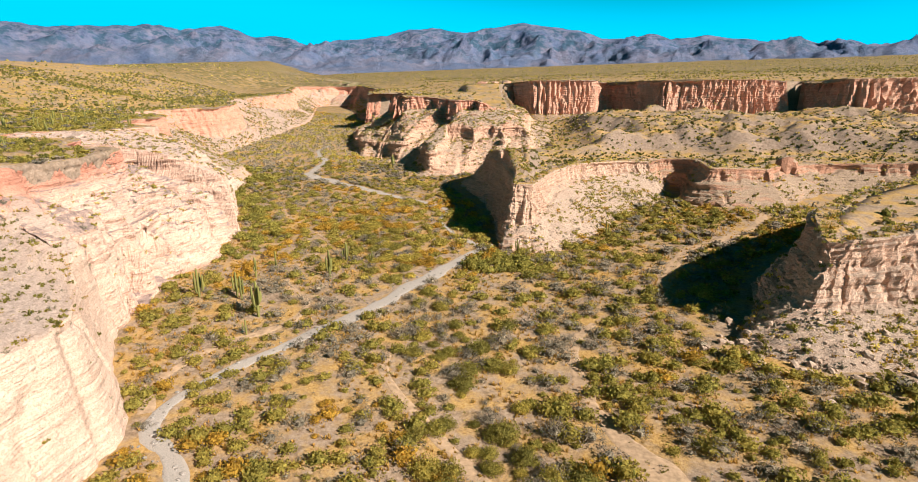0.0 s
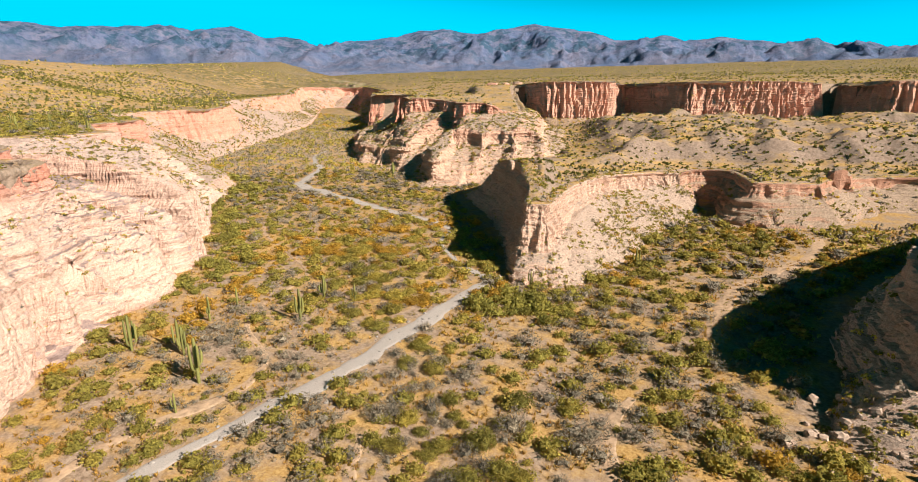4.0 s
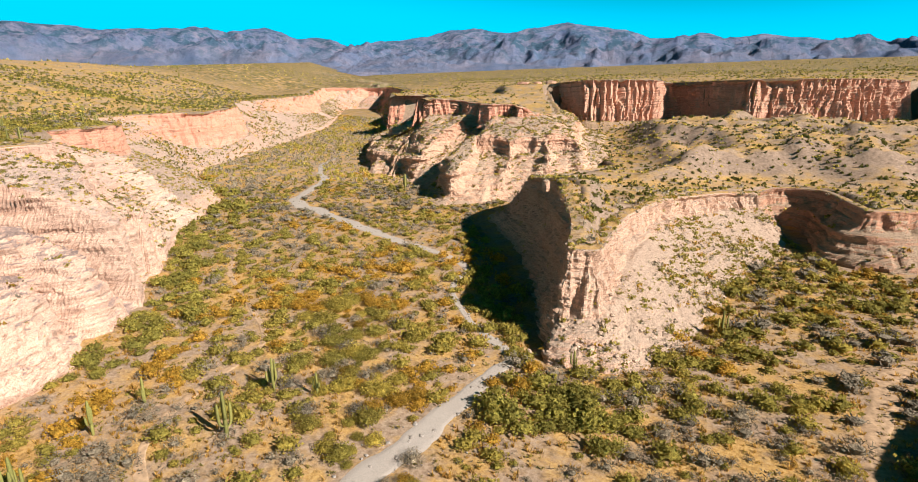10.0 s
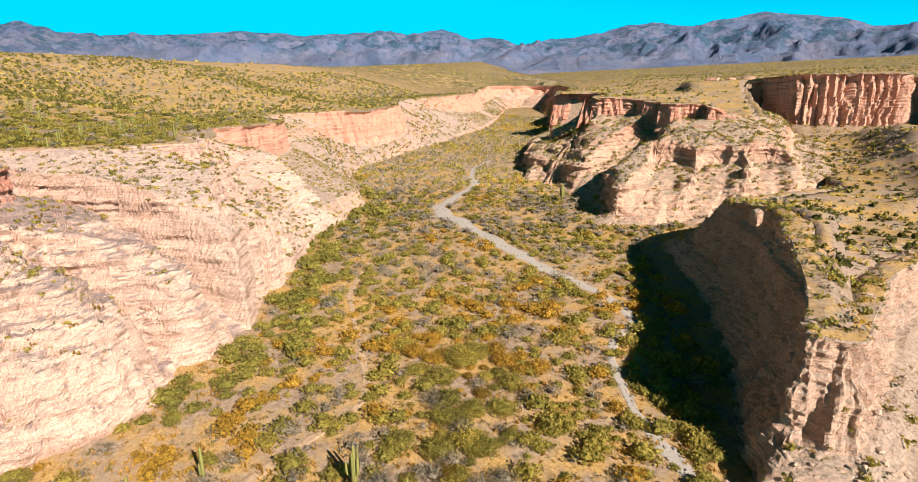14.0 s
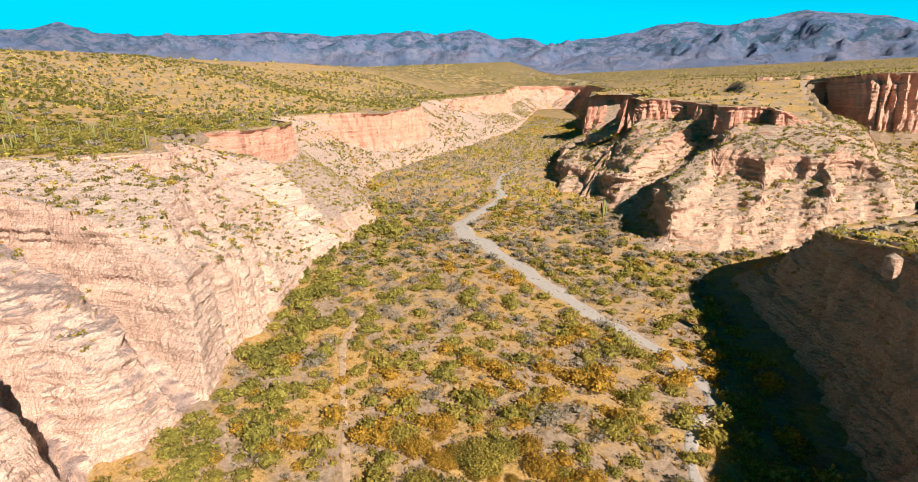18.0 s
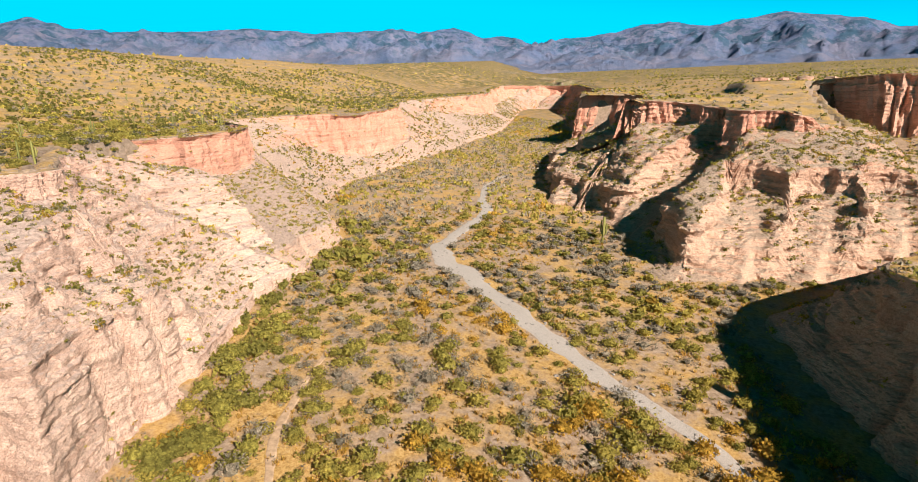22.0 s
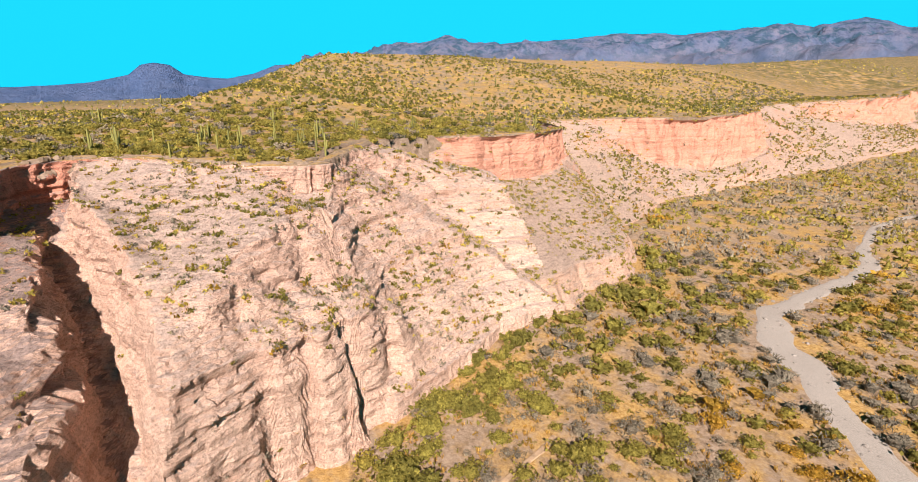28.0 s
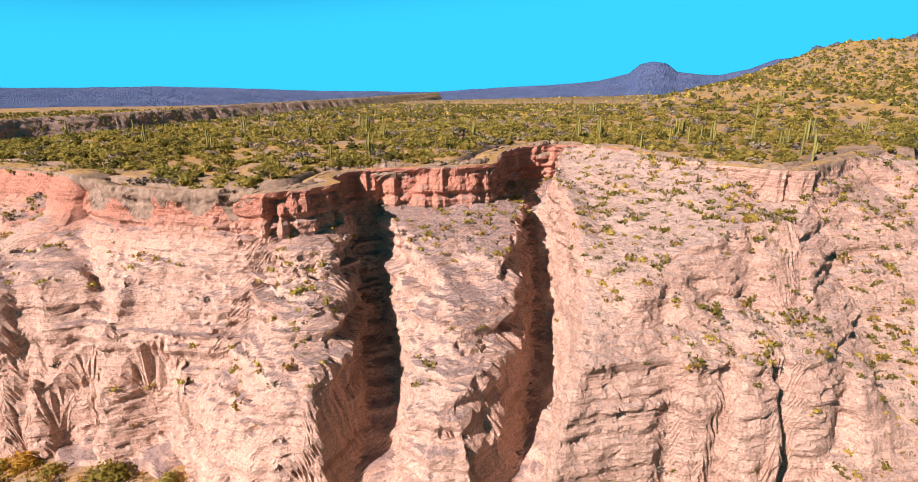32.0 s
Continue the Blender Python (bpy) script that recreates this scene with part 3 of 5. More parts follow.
def signed(x, y, poly):
    """Distance to a closed outline, positive inside, and the outline's height at its nearest point."""
    p, q = poly, np.roll(poly, -1, axis=0)
    best, zz = np.full(x.shape, 1e12), np.zeros(x.shape)
    inside = np.zeros(x.shape, bool)
    for a, b in zip(p, q):
        dx, dy = b[0] - a[0], b[1] - a[1]
        t = np.clip(((x - a[0]) * dx + (y - a[1]) * dy) / (dx * dx + dy * dy + 1e-9), 0, 1)
        d = (x - a[0] - t * dx) ** 2 + (y - a[1] - t * dy) ** 2
        near = d < best
        best = np.where(near, d, best)
        zz = np.where(near, a[2] + t * (b[2] - a[2]), zz)
        if abs(dy) > 1e-9:
            inside ^= ((a[1] > y) != (b[1] > y)) & (x < a[0] + (y - a[1]) * dx / dy)
    return np.where(inside, 1, -1) * np.sqrt(best), zz


# ---- rock sheets: banks cut by gullies, from the outlines of their foot and of their rim ----


def floored(points):
    return np.array([(x, y, float(floor_at(x, y)) - 0.4 if z is None else z) for x, y, z in points], float)


def foot_level(x, y, line):
    """Height of the nearest stretches of the foot, blended so that it has no steps."""
    pts = np.concatenate([np.linspace(a, b, max(2, int(np.hypot(*(b - a)[:2]) / 2.5)), endpoint=False) for a, b in zip(line[:-1], line[1:])])
    total, weight = 0.0, 0.0
    for px_, py_, pz_ in pts:
        w = 1.0 / ((x - px_) ** 2 + (y - py_) ** 2 + 0.6) ** 2.2
        total, weight = total + w * pz_, weight + w
    return total / weight


def rock_sheet(foot, rim, behind_foot, behind_rim, u_range, v_range, swap, many, form, parts):
    """A sheet of rock. form(x, y, d, zf, dr, rz) gives its height and how it weathers, from the distances inside foot and rim.
    parts: pairs of a label and a material, the second for the places that form marks."""
    foot, rim = floored(foot), np.array(rim, float)
    us, vs = np.arange(*u_range), np.arange(*v_range)

    def heights(u, v):
        x, y = (v, u) if swap else (u, v)
        d, _ = signed(x, y, np.concatenate([foot, np.array(behind_foot, float)]))
        dr, rz = signed(x, y, np.concatenate([rim, np.array(behind_rim, float)]))
        z, kit = form(x, y, d, foot_level(x, y, foot), dr, rz)
        return z, dict(kit, d=d, dr=dr)

    U, V = np.meshgrid(us, vs, indexing="ij")
    Z, _ = heights(U, V)
    # points lie evenly along each row's slope, so that cliffs are as finely cut as flats
    step = np.sqrt(np.diff(U, axis=0) ** 2 + np.diff(Z, axis=0) ** 2)
    far = np.concatenate([np.zeros((1, len(vs))), np.cumsum(step, 0)])
    U = np.stack([np.interp(np.linspace(0, far[-1, j], many), far[:, j], us) for j in range(len(vs))], 1)
    for _ in range(3):
        U[:, 1:-1] = 0.5 * U[:, 1:-1] + 0.25 * (U[:, :-2] + U[:, 2:])
    V = np.broadcast_to(vs[None], U.shape)
    Z, kit = heights(U, V)
    g = np.stack([V, U, Z] if swap else [U, V, Z], -1).transpose(1, 0, 2)
    kit = {k: np.broadcast_to(a, U.shape).T for k, a in kit.items()}
    for _ in range(2):
        g[1:-1] = 0.5 * g[1:-1] + 0.25 * (g[:-2] + g[2:])
    d, dr = kit["d"], kit["dr"]
    nrm = np.cross(np.gradient(g, axis=0), np.gradient(g, axis=1))
    nrm *= np.sign(nrm[..., 2:3]) / (np.linalg.norm(nrm, axis=2)[..., None] + 1e-9)
    x, y, z = g[..., 0], g[..., 1], g[..., 2]
    lean = np.sqrt(nrm[..., 0] ** 2 + nrm[..., 1] ** 2)
    steep, some = smooth(0.55, 0.9, lean), smooth(0.22, 0.55, lean)
    zz = z + 1.6 * fbm(x / 45, y / 45, 0, 2, 9) + 0.5 * fbm(x / 7, y / 7, 0, 2, 10)

    def beds(thick, sd):
        n = zz / thick
        k = np.floor(n).astype(np.int64)
        t = smooth(0.6, 1.0, n - k)
        return hashed(k, k * 0, k * 0, sd) * (1 - t) + hashed(k + 1, k * 0, k * 0, sd) * t - 0.5

    plain = kit["plain"]
    broken = np.clip(2.6 * (fbm(x / 7, y / 7, z / 3, 3, 241) - 0.30), 0, 1.3)
    lay = (beds(2.1, 77) + 0.6 * beds(0.75, 78)) * broken
    lump = fbm(x / 3.2, y / 3.2, z / 1.7, 4, 243, 0.6) - 0.5
    grit = fbm(x / 0.9, y / 0.9, z / 0.7, 2, 247, 0.6) - 0.5
    pits = smooth(0.62, 0.8, fbm(x / 1.6, y / 1.6, z / 0.9, 3, 251, 0.6))
    move = (steep * 1.5 + (1 - steep) * some * 1.3) * lay * kit["bedding"] * (1 - 0.85 * plain)
    move = move + lump * (0.5 + (0.5 + 1.2 * steep) * kit["rugged"]) * (1 - 0.6 * plain) + (grit * (0.25 + 0.3 * steep) - 0.7 * pits * some * kit["rugged"]) * (1 - 0.6 * plain)
    move = move * smooth(-2.0, -0.5, d) * smooth(6, 2.5, dr)
    g = g + nrm * move[..., None]
    used = (d > -6) & (dr < 8)
    faces = grid_faces(*g.shape[:2])
    flat = g.reshape(-1, 3)
    a, b, c = flat[faces[:, 0]], flat[faces[:, 1]], flat[faces[:, 3]]
    if np.cross(b - a, c - a)[:, 2].mean() < 0:
        faces = faces[:, ::-1]
    faces = faces[used.ravel()[faces].any(1)]
    second = kit["second"].ravel()[faces].mean(1) > 0.5
    over = (dr.ravel()[faces].mean(1) > 1.6)
    for what, (label, mat) in zip((~second, second), parts):
        if not what.any():
            continue
        ids, back = np.unique(faces[what].ravel(), return_inverse=True)
        ob = link_mesh("cliff", flat[ids], back.reshape(-1, 4), mat, shade=False)
        ob.data.materials.append(GROUND)
        ob.data.polygons.foreach_set("material_index", over[what].astype(np.int32))
        tagged(ob, label, "cliff")
    return g, nrm, np.where((d < 0.5) | (dr > 2), 1.0, lean), vs


def meet(body, top, soft):
    """The lower of two surfaces, eased where they meet."""
    k = np.clip(0.5 + (top - body) / (2 * soft), 0, 1)
    return body * k + top * (1 - k) - 0.5 * soft * k * (1 - k)


def table_over(z, dr, rz, notch, sink=1.6):
    """Adds the rim's upright band and the table land behind it."""
    table = rz + 0.15 - sink * smooth(2.5, 8, dr)
    lifted = z + (np.maximum(table, z) - z) * smooth(-0.5, 0.5, dr - 1.7 + notch * (dr < 2.5))
    return np.where(dr > 4, table, np.where(dr > -3, lifted, z))


def rim_band(label, mat, rim, deep, seed, **how):
    """An upright band of harder rock under a rim."""
    p = np.array(rim, float)
    go = np.gradient(p[:, :2], axis=0)
    out = np.stack([go[:, 1], -go[:, 0]], 1) / np.linalg.norm(go, axis=1)[:, None]
    # both ends turn into the rock
    p[[0, -1], :2] -= 2.5 * out[[0, -1]]
    p[[0, -1], 2] -= 1.0
    rows = [(*(a[:2] + 0.9 * o), a[2] - h, *(a[:2] + 0.5 * o), a[2] - 0.5 * h, *(a[:2] + 0.25 * o), a[2] - 0.9, *a) for a, o, h in zip(p, out, deep)]
    bank("cliff", label, mat, rows, on_floor=False, seed=seed, cap=5.0, **how)


# the eroded hills and the spur of the west bank; third numbers: heights of the gully floors
HILL_FOOT = [(-30, -60, None), (-46, 66, None), (-54, 78, None), (-56.5, 85, None), (-59.5, 91, None), (-61, 95, None), (-65.5, 98.4, 4), (-66, 99.8, 4), (-62.5, 102, None), (-63.5, 104.5, None), (-68, 107, 4), (-69.5, 109, 5), (-68.5, 110.8, 4),
             (-68, 112, None), (-66, 118, None), (-64.5, 124, None), (-65.5, 131, None), (-69.5, 136, None), (-79, 133.4, 9), (-87, 127.4, 15), (-93, 121.5, 21), (-98, 118.5, 26), (-98.5, 120, 26), (-95.5, 123.5, 21), (-89, 129.8, 15), (-81, 135.8, 9),
             (-72.5, 140, None), (-71.5, 145, None), (-74, 151, None), (-84, 150.6, 7), (-92, 148.8, 11), (-102, 145, 17), (-112, 140.2, 23), (-121, 136.4, 28), (-131, 136, 31), (-131, 138, 31), (-121, 139.4, 28), (-112, 143.4, 23),
             (-102, 148, 17), (-91, 151.8, 11), (-81, 154.2, 7), (-75.5, 155.5, None), (-80, 161.5, None), (-86, 169.5, None), (-91, 177.5, None), (-96, 184, None), (-101, 191, None), (-106, 198, None), (-111, 204, None), (-114, 211, None), (-116, 226, None), (-120, 420, None)]
HILL_RIM = [(-75, -60, 36), (-75.5, 80, 35.6), (-73.5, 92, 35.2), (-75.5, 104, 35.2), (-78, 111, 35.4), (-80.5, 117.5, 35.6), (-84.5, 120.5, 35.7), (-90, 122, 35.9), (-92, 119, 36), (-97, 117.5, 36.2), (-101, 121.5, 36.4), (-104, 126.5, 36.5), (-107.5, 131.5, 36.6),
            (-112.5, 134.5, 36.7), (-117, 132.6, 36.8), (-124, 130.5, 37), (-135, 129.5, 37), (-141, 134, 37), (-140, 145, 37.2), (-131, 151.5, 37.2), (-124.5, 158, 37.2), (-121, 166, 37.4), (-119.5, 173, 37.4), (-121.5, 178, 37.4), (-127, 180.5, 37.6),
            (-138, 184.5, 38), (-150, 190, 38), (-175, 202, 37.5)]
SLOT = [(-134, 137), (-121, 138), (-112, 142), (-101, 147), (-90, 151), (-78, 154.5), (-60, 158)]


def hill_form(x, y, d, zf, dr, rz):
    spur = smooth(-1.5, 1.5, y - np.interp(x, [q[0] for q in SLOT], [q[1] for q in SLOT]))
    columns = 1 - smooth(107, 113, y)
    north = smooth(177, 193, y - 0.25 * (x + 100))
    face = (12.5 + 3.5 * spur + 9.0 * columns + 2.0 * (fbm(x / 15, y / 15, 0.3, 2, 211) - 0.5)) * (1 - 0.72 * north)
    wide = 3.8 - 1.0 * spur + columns * (2.6 * smooth(87, 97, y) - 1.0) + 1.5 * north
    # flutes are upright because they do not vary with height
    wx, wy = x + 1.8 * fbm(x / 5, y / 5, 0.1, 2, 221), y + 1.8 * fbm(x / 5, y / 5, 0.7, 2, 222)
    rib = smooth(0.6, 1.0, ridged(wx / 6.0, wy / 6.0, 0.4, 1, 223)) * 1.3 + smooth(0.6, 1.0, ridged(wx / 2.3, wy / 2.3, 0.4, 1, 224)) * 0.45
    lobe = fbm(x / 11, y / 11, 0.6, 3, 225) - 0.5
    dd = d - (0.35 + 1.5 * spur * smooth(158, 168, y) + 0.9 * columns) * (1 - north) * rib + 2.2 * lobe * smooth(0, 4, d)
    t = np.clip(dd / wide, 0, 1)
    body = zf + face * (1 - (1 - t) ** 1.7) + (0.50 + 0.06 * spur + 0.1 * north) * np.maximum(dd - wide * 0.9, 0)
    body = body - 1.1 * smooth(0.7, 1.0, ridged(x / 9 + 0.6 * lobe, y / 13, 0.2, 2, 231)) * smooth(3, 9, d)
    tip = np.exp(-(((x + 118) / 9) ** 2 + ((y - 174) / 7) ** 2))
    top = np.where(spur > 0.5, 37.0 - 4.0 * tip, (30.8 - 1.4 * smooth(-97, -90, x)) * (1 - columns) + (rz - 0.3) * columns) + (0.26 + 0.04 * spur + 0.3 * columns) * np.minimum(dr, 0)
    body = np.maximum(body, np.minimum(34.5 + 0.62 * dr, zf + 3 + 0.85 * d) - 60 * (1 - smooth(168, 175, y - 0.25 * (x + 120))))
    z = meet(body, top + 1.6 * (fbm(x / 8, y / 8, 0.9, 3, 233) - 0.5), 1.6)
    z = np.where(d > 1.5, np.maximum(z, rz - 7.0 + 1.6 * dr), z)
    z = np.where(d < 0, zf + 0.12 * d - 0.9 * np.maximum(0, -d - 2.4), z)
    z = table_over(z, dr, rz, 1.1 * (ridged(x / 4.5, y / 4.5, 0.8, 2, 235) - 0.6))
    plain = (1 - spur) * (1 - columns) * smooth(22, 13, z) * 0.55 + 0.35 * spur * smooth(24, 18, z) + 0.3 * columns
    return z, dict(plain=plain, bedding=1.5 - 0.5 * spur - 0.7 * columns, rugged=1.35 - 0.75 * spur - 0.8 * columns, second=spur)


# the rocky nose of the east bank
NOSE_FOOT = [(-140, 392, None), (-122, 352, None), (-112, 336, None), (-104, 327, None), (-100, 330, 14), (-95, 322, None), (-86, 317, None), (-77, 309, None), (-68, 302, None), (-61, 316, 14), (-56, 334, 22), (-50, 350, 31), (-47, 349, 31), (-52, 332, 21), (-57, 314, 14), (-60, 294, None),
             (-52, 277, None), (-45, 267, None), (-38, 269, None), (-31, 276, None), (-31, 290, 15), (-33, 308, 21), (-31, 309, 21), (-28, 292, 15), (-25, 281, None), (-18, 286, None), (-15.5, 299, 15), (-16, 312, 22), (-13.5, 312, 22), (-12, 300, 15), (-10.5, 290, None), (-2, 295, None),
             (0, 307, 16), (-2, 322, 22), (1, 322, 22), (4, 309, 15), (5, 299, None), (14, 310, 12.5), (22, 345, 18), (20, 400, 23), (10, 440, 25), (0, 480, 30)]
NOSE_RIM = [(-88, 392, 47.4), (-87, 361, 47), (-78, 362, 46.7), (-72, 366, 46.5), (-62, 366, 45.8), (-58, 360, 45.2), (-50, 356, 44.8), (-47, 345, 44.4), (-40, 343, 44.4), (-37, 349, 44.3), (-31, 350, 44.2), (-28, 344, 43.6), (-22, 347, 42.2), (-18, 357, 40.4), (-12, 372, 38.6),
            (-9, 390, 38), (-12, 420, 40), (-20, 445, 46), (-27, 474, 52)]


def nose_form(x, y, d, zf, dr, rz):
    flank = smooth(2, 14, x + 0.1 * (y - 300))
    west = smooth(-62, -72, x)
    face = (9.5 + 5.0 * (fbm(x / 16, y / 16, 0.3, 2, 311) - 0.5) - 2.5 * west) * (1 - 0.8 * flank)
    wide = 2.6 + 3.0 * flank
    wx, wy = x + 2.2 * fbm(x / 6, y / 6, 0.1, 2, 321), y + 2.2 * fbm(x / 6, y / 6, 0.7, 2, 322)
    rib = smooth(0.55, 1.0, ridged(wx / 8.0, wy / 8.0, 0.4, 1, 323)) * 2.2 + smooth(0.6, 1.0, ridged(wx / 3.0, wy / 3.0, 0.4, 1, 324)) * 0.7
    lobe = fbm(x / 16, y / 16, 0.6, 3, 325) - 0.5
    dd = d - (1 - 0.7 * flank) * rib + 4.0 * lobe * smooth(0, 4, d)
    talus = 2.5 + 4.5 * fbm(x / 20, y / 20, 0.4, 2, 327)
    t = np.clip((dd - talus) / wide, 0, 1)
    body = zf + 0.55 * np.clip(dd, 0, talus) + face * (1 - (1 - t) ** 1.7) + 0.30 * np.maximum(dd - talus - wide, 0)
    # a second, higher step of pale ledges
    t = np.clip((dd - 17 - 6 * lobe) / 2.4, 0, 1)
    body = body + (1 - flank) * 4.5 * (1 - (1 - t) ** 1.6) * smooth(0.38, 0.5, fbm(x / 24, y / 24, 0.8, 2, 329))
    body = body - 2.4 * smooth(0.66, 1.0, ridged(x / 14 + 0.8 * lobe, y / 26, 0.2, 2, 331)) * smooth(3, 9, d)
    top = np.minimum(38.5, rz - 1.0) + 0.30 * np.minimum(dr, 0) + 3.0 * (fbm(x / 12, y / 12, 0.9, 3, 333) - 0.5)
    z = meet(body, top, 1.6)
    z = np.where(d < 0, zf + 0.12 * d - 0.9 * np.maximum(0, -d - 2.4), z)
    z = table_over(z, dr, rz, 2.2 * (ridged(x / 7, y / 7, 0.8, 2, 335) - 0.6))
    return z, dict(plain=0.5 * flank, bedding=1.3 + 0 * x, rugged=1.0 + 0 * x, second=0 * x)


bank("cliff", "cream sandstone cliff with shrubby gravel slope above", HILL, WEST_SOUTH, 0.5, 0.3, 0.16, 0.3, 8.0, 3, sheer=0.15, ease=8)
sheet = rock_sheet(HILL_FOOT, HILL_RIM, [(-500, 420, 8), (-500, -60, 8)], [(-400, 210, 38), (-400, -60, 37)], (-46.0, -154.0, -0.3), (75, 219, 0.33), False, 430, hill_form,
                   (("rounded hills of banded sandstone split by dark slot gullies", DOMES), ("flat-topped spur with gravel slope and fluted cream foot", SPUR)))
cut = int(np.searchsorted(sheet[3], 150))
LOFTS["hills"], LOFTS["spur"] = tuple(a[:cut] for a in sheet[:3]), tuple(a[cut:] for a in sheet[:3])
bank("cliff", "pink sandstone wall above a long gravel slope", PINK, WEST_RED, 0.65, 0.5, 0.3, 0.6, 9.0, 41, spurs=2.5, pipes=0.7, pipe_len=9.0)
bank("cliff", "pink cliff split by deep vertical cracks", PINK, WEST_FAR, 1.0, 0.8, 0.35, 0.8, 12.0, 53, spurs=3.5, pipes=1.6, pipe_len=8.0)
bank("cliff", "distant pink cliff at the head of the canyon", PINK, WEST_END, 1.8, 2.2, 0.4, 1.0, 20.0, 57, spurs=5.0, pipes=2.0, pipe_len=12.0)
bank("cliff", "distant sandstone wall with one face in shade", PINK, EAST_END, 1.3, 1.5, 0.6, 1.0, 18.0, 61, spurs=6.0, pipes=1.5, pipe_len=9.0)
LOFTS["nose"] = rock_sheet(NOSE_FOOT, NOSE_RIM, [(-30, 520, 30), (-200, 520, 14)], [(-40, 520, 52), (-88, 520, 48)], (258.0, 484.0, 0.5), (-142, 28, 0.5), True, 430, nose_form,
                           (("broad rocky nose with pale ledges, ravines and scrub", NOSE), ("rocky slope with scrub", NOSE)))[:3]
bank("cliff", "tall red cliffs with organ-pipe flutes", RED, RED_CLIFFS, 0.8, 1.2, 0.6, 0.9, 14.0, 83, on_floor=False, spurs=2.2, spur_len=12.0, pipes=2.4, pipe_len=5.0, ease=1)
bank("cliff", "more distant red cliffs with organ-pipe flutes", RED, RED_EAST, 1.4, 1.8, 0.6, 0.9, 15.0, 87, on_floor=False, spurs=4.0, spur_len=14.0, pipes=3.2, pipe_len=7.0)
bank("cliff", "sandstone fin, one face shaded, one sunlit and banded", BUFF, FIN, 0.45, 0.45, 0.5, 0.9, 5.0, 91, cap=6.5, spurs=0.7, spur_len=8.0, pipes=0.7, pipe_len=4.0, ease=2, lumps=0.7)
bank("cliff", "low pink walls round a dark alcove", PINKLOW, ALCOVE, 0.55, 0.5, 0.6, 0.7, 6.5, 97, cap=5.0, spurs=1.2, pipes=1.0, pipe_len=4.0)
bank("cliff", "low sandstone rim above a scrub basin", PINKLOW, EAST_RIM, 0.8, 0.7, 0.6, 0.8, 9.0, 99, spurs=1.5, pipes=0.9, pipe_len=5.0)
bank("cliff", "square sandstone buttress above a rubble slope", BUFF, BUTTRESS, 0.55, 0.5, 0.8, 1.0, 6.0, 103, spurs=1.2, spur_len=7.0, pipes=0.7, pipe_len=4.0, ease=1, lumps=0.8)
bank("cliff", "far dark wall of a side canyon", PINK, SOUTH_CANYON, 1.4, 0.4, 0.4, 0.5, 9.0, 107, on_floor=False, spurs=7.0, spur_len=22.0, pipes=0.6, pipe_len=7.0)
ALL = list(LOFTS.values())
rim_band("layered red band under the western rim", DOMES, HILL_RIM[4:20], [4.0] + [8.0] * 8 + [8.0] * 5 + [5.0, 3.0], 131, step=0.4, flute=0.5, ledge=0.7, rough=0.6, flute_len=4.0, ease=1, pipes=0.5, pipe_len=4.0)
rim_band("short red band at the tip of the flat-topped spur", SPUR, HILL_RIM[20:25], [1.5, 3.0, 6.0, 6.0, 2.0], 133, step=0.4, flute=0.5, ledge=0.7, rough=0.6, flute_len=4.0, ease=1)
rim_band("pink band under the rim of the rocky nose", PINK, NOSE_RIM[1:14], [9.0] * 10 + [6.0, 3.5, 2.0], 137, step=0.7, flute=0.9, ledge=0.6, rough=0.8, flute_len=6.0, ease=1, pipes=1.2, pipe_len=6.0)

# ---- the ground: one sheet from the canyon floor over the plateaus to the mountains' feet ----


def rim_of(*tables):
    return np.concatenate([curve_rows([np.reshape(st, (-1, 3)) for st in tab], 4.0)[:, -1] for tab in tables])


def closed(rim, *rest):
    return np.concatenate([rim, np.array([(x, y, z) for x, y, z in rest], float)])


LEFT = closed(np.concatenate([rim_of(WEST_SOUTH[:-2]), np.array(HILL_RIM[1:-1], float), rim_of(WEST_RED[1:], WEST_FAR, WEST_END)]),
              (-328, 830, 64), (-700, 1400, 90), (-2400, 4900, 200), (-4900, 4900, 200), (-4900, -4900, 40), (-66, -4900, 37))
RIGHT = closed(np.concatenate([rim_of(EAST_END), np.array(NOSE_RIM[2:-1], float), rim_of(RED_CLIFFS, RED_EAST)]),
               (900, 480, 70), (4900, 600, 90), (4900, 4900, 200), (-2300, 4900, 200), (-690, 1400, 90), (-322, 830, 64))
BASIN = closed(rim_of(FIN, ALCOVE, EAST_RIM), (900, 230, 40), (4900, 220, 60), (4900, 640, 60), (470, 480, 32), (56, 470, 28), (6, 446, 27), (-2, 425, 27), (6, 380, 24), (10, 345, 19))
BLOCK = closed(rim_of(BUTTRESS), (900, 130, 34), (4900, -200, 60), (4900, 215, 60), (900, 222, 34), (260, 232, 26))
wall = rim_of(SOUTH_CANYON)
TRENCH = np.concatenate([wall, (wall + np.array([30.0, 58.0, 0]))[::-1]])


def graded(lo, hi, step, far_lo, far_hi, grow=1.09):
    mid = np.arange(lo, hi + step, step)
    out, s, v = [], step, mid[-1]
    while v < far_hi:
        s *= grow
        v += s
        out.append(v)
    back, s, v = [], step, mid[0]
    while v > far_lo:
        s *= grow
        v -= s
        back.append(v)
    return np.concatenate([back[::-1], mid, out])


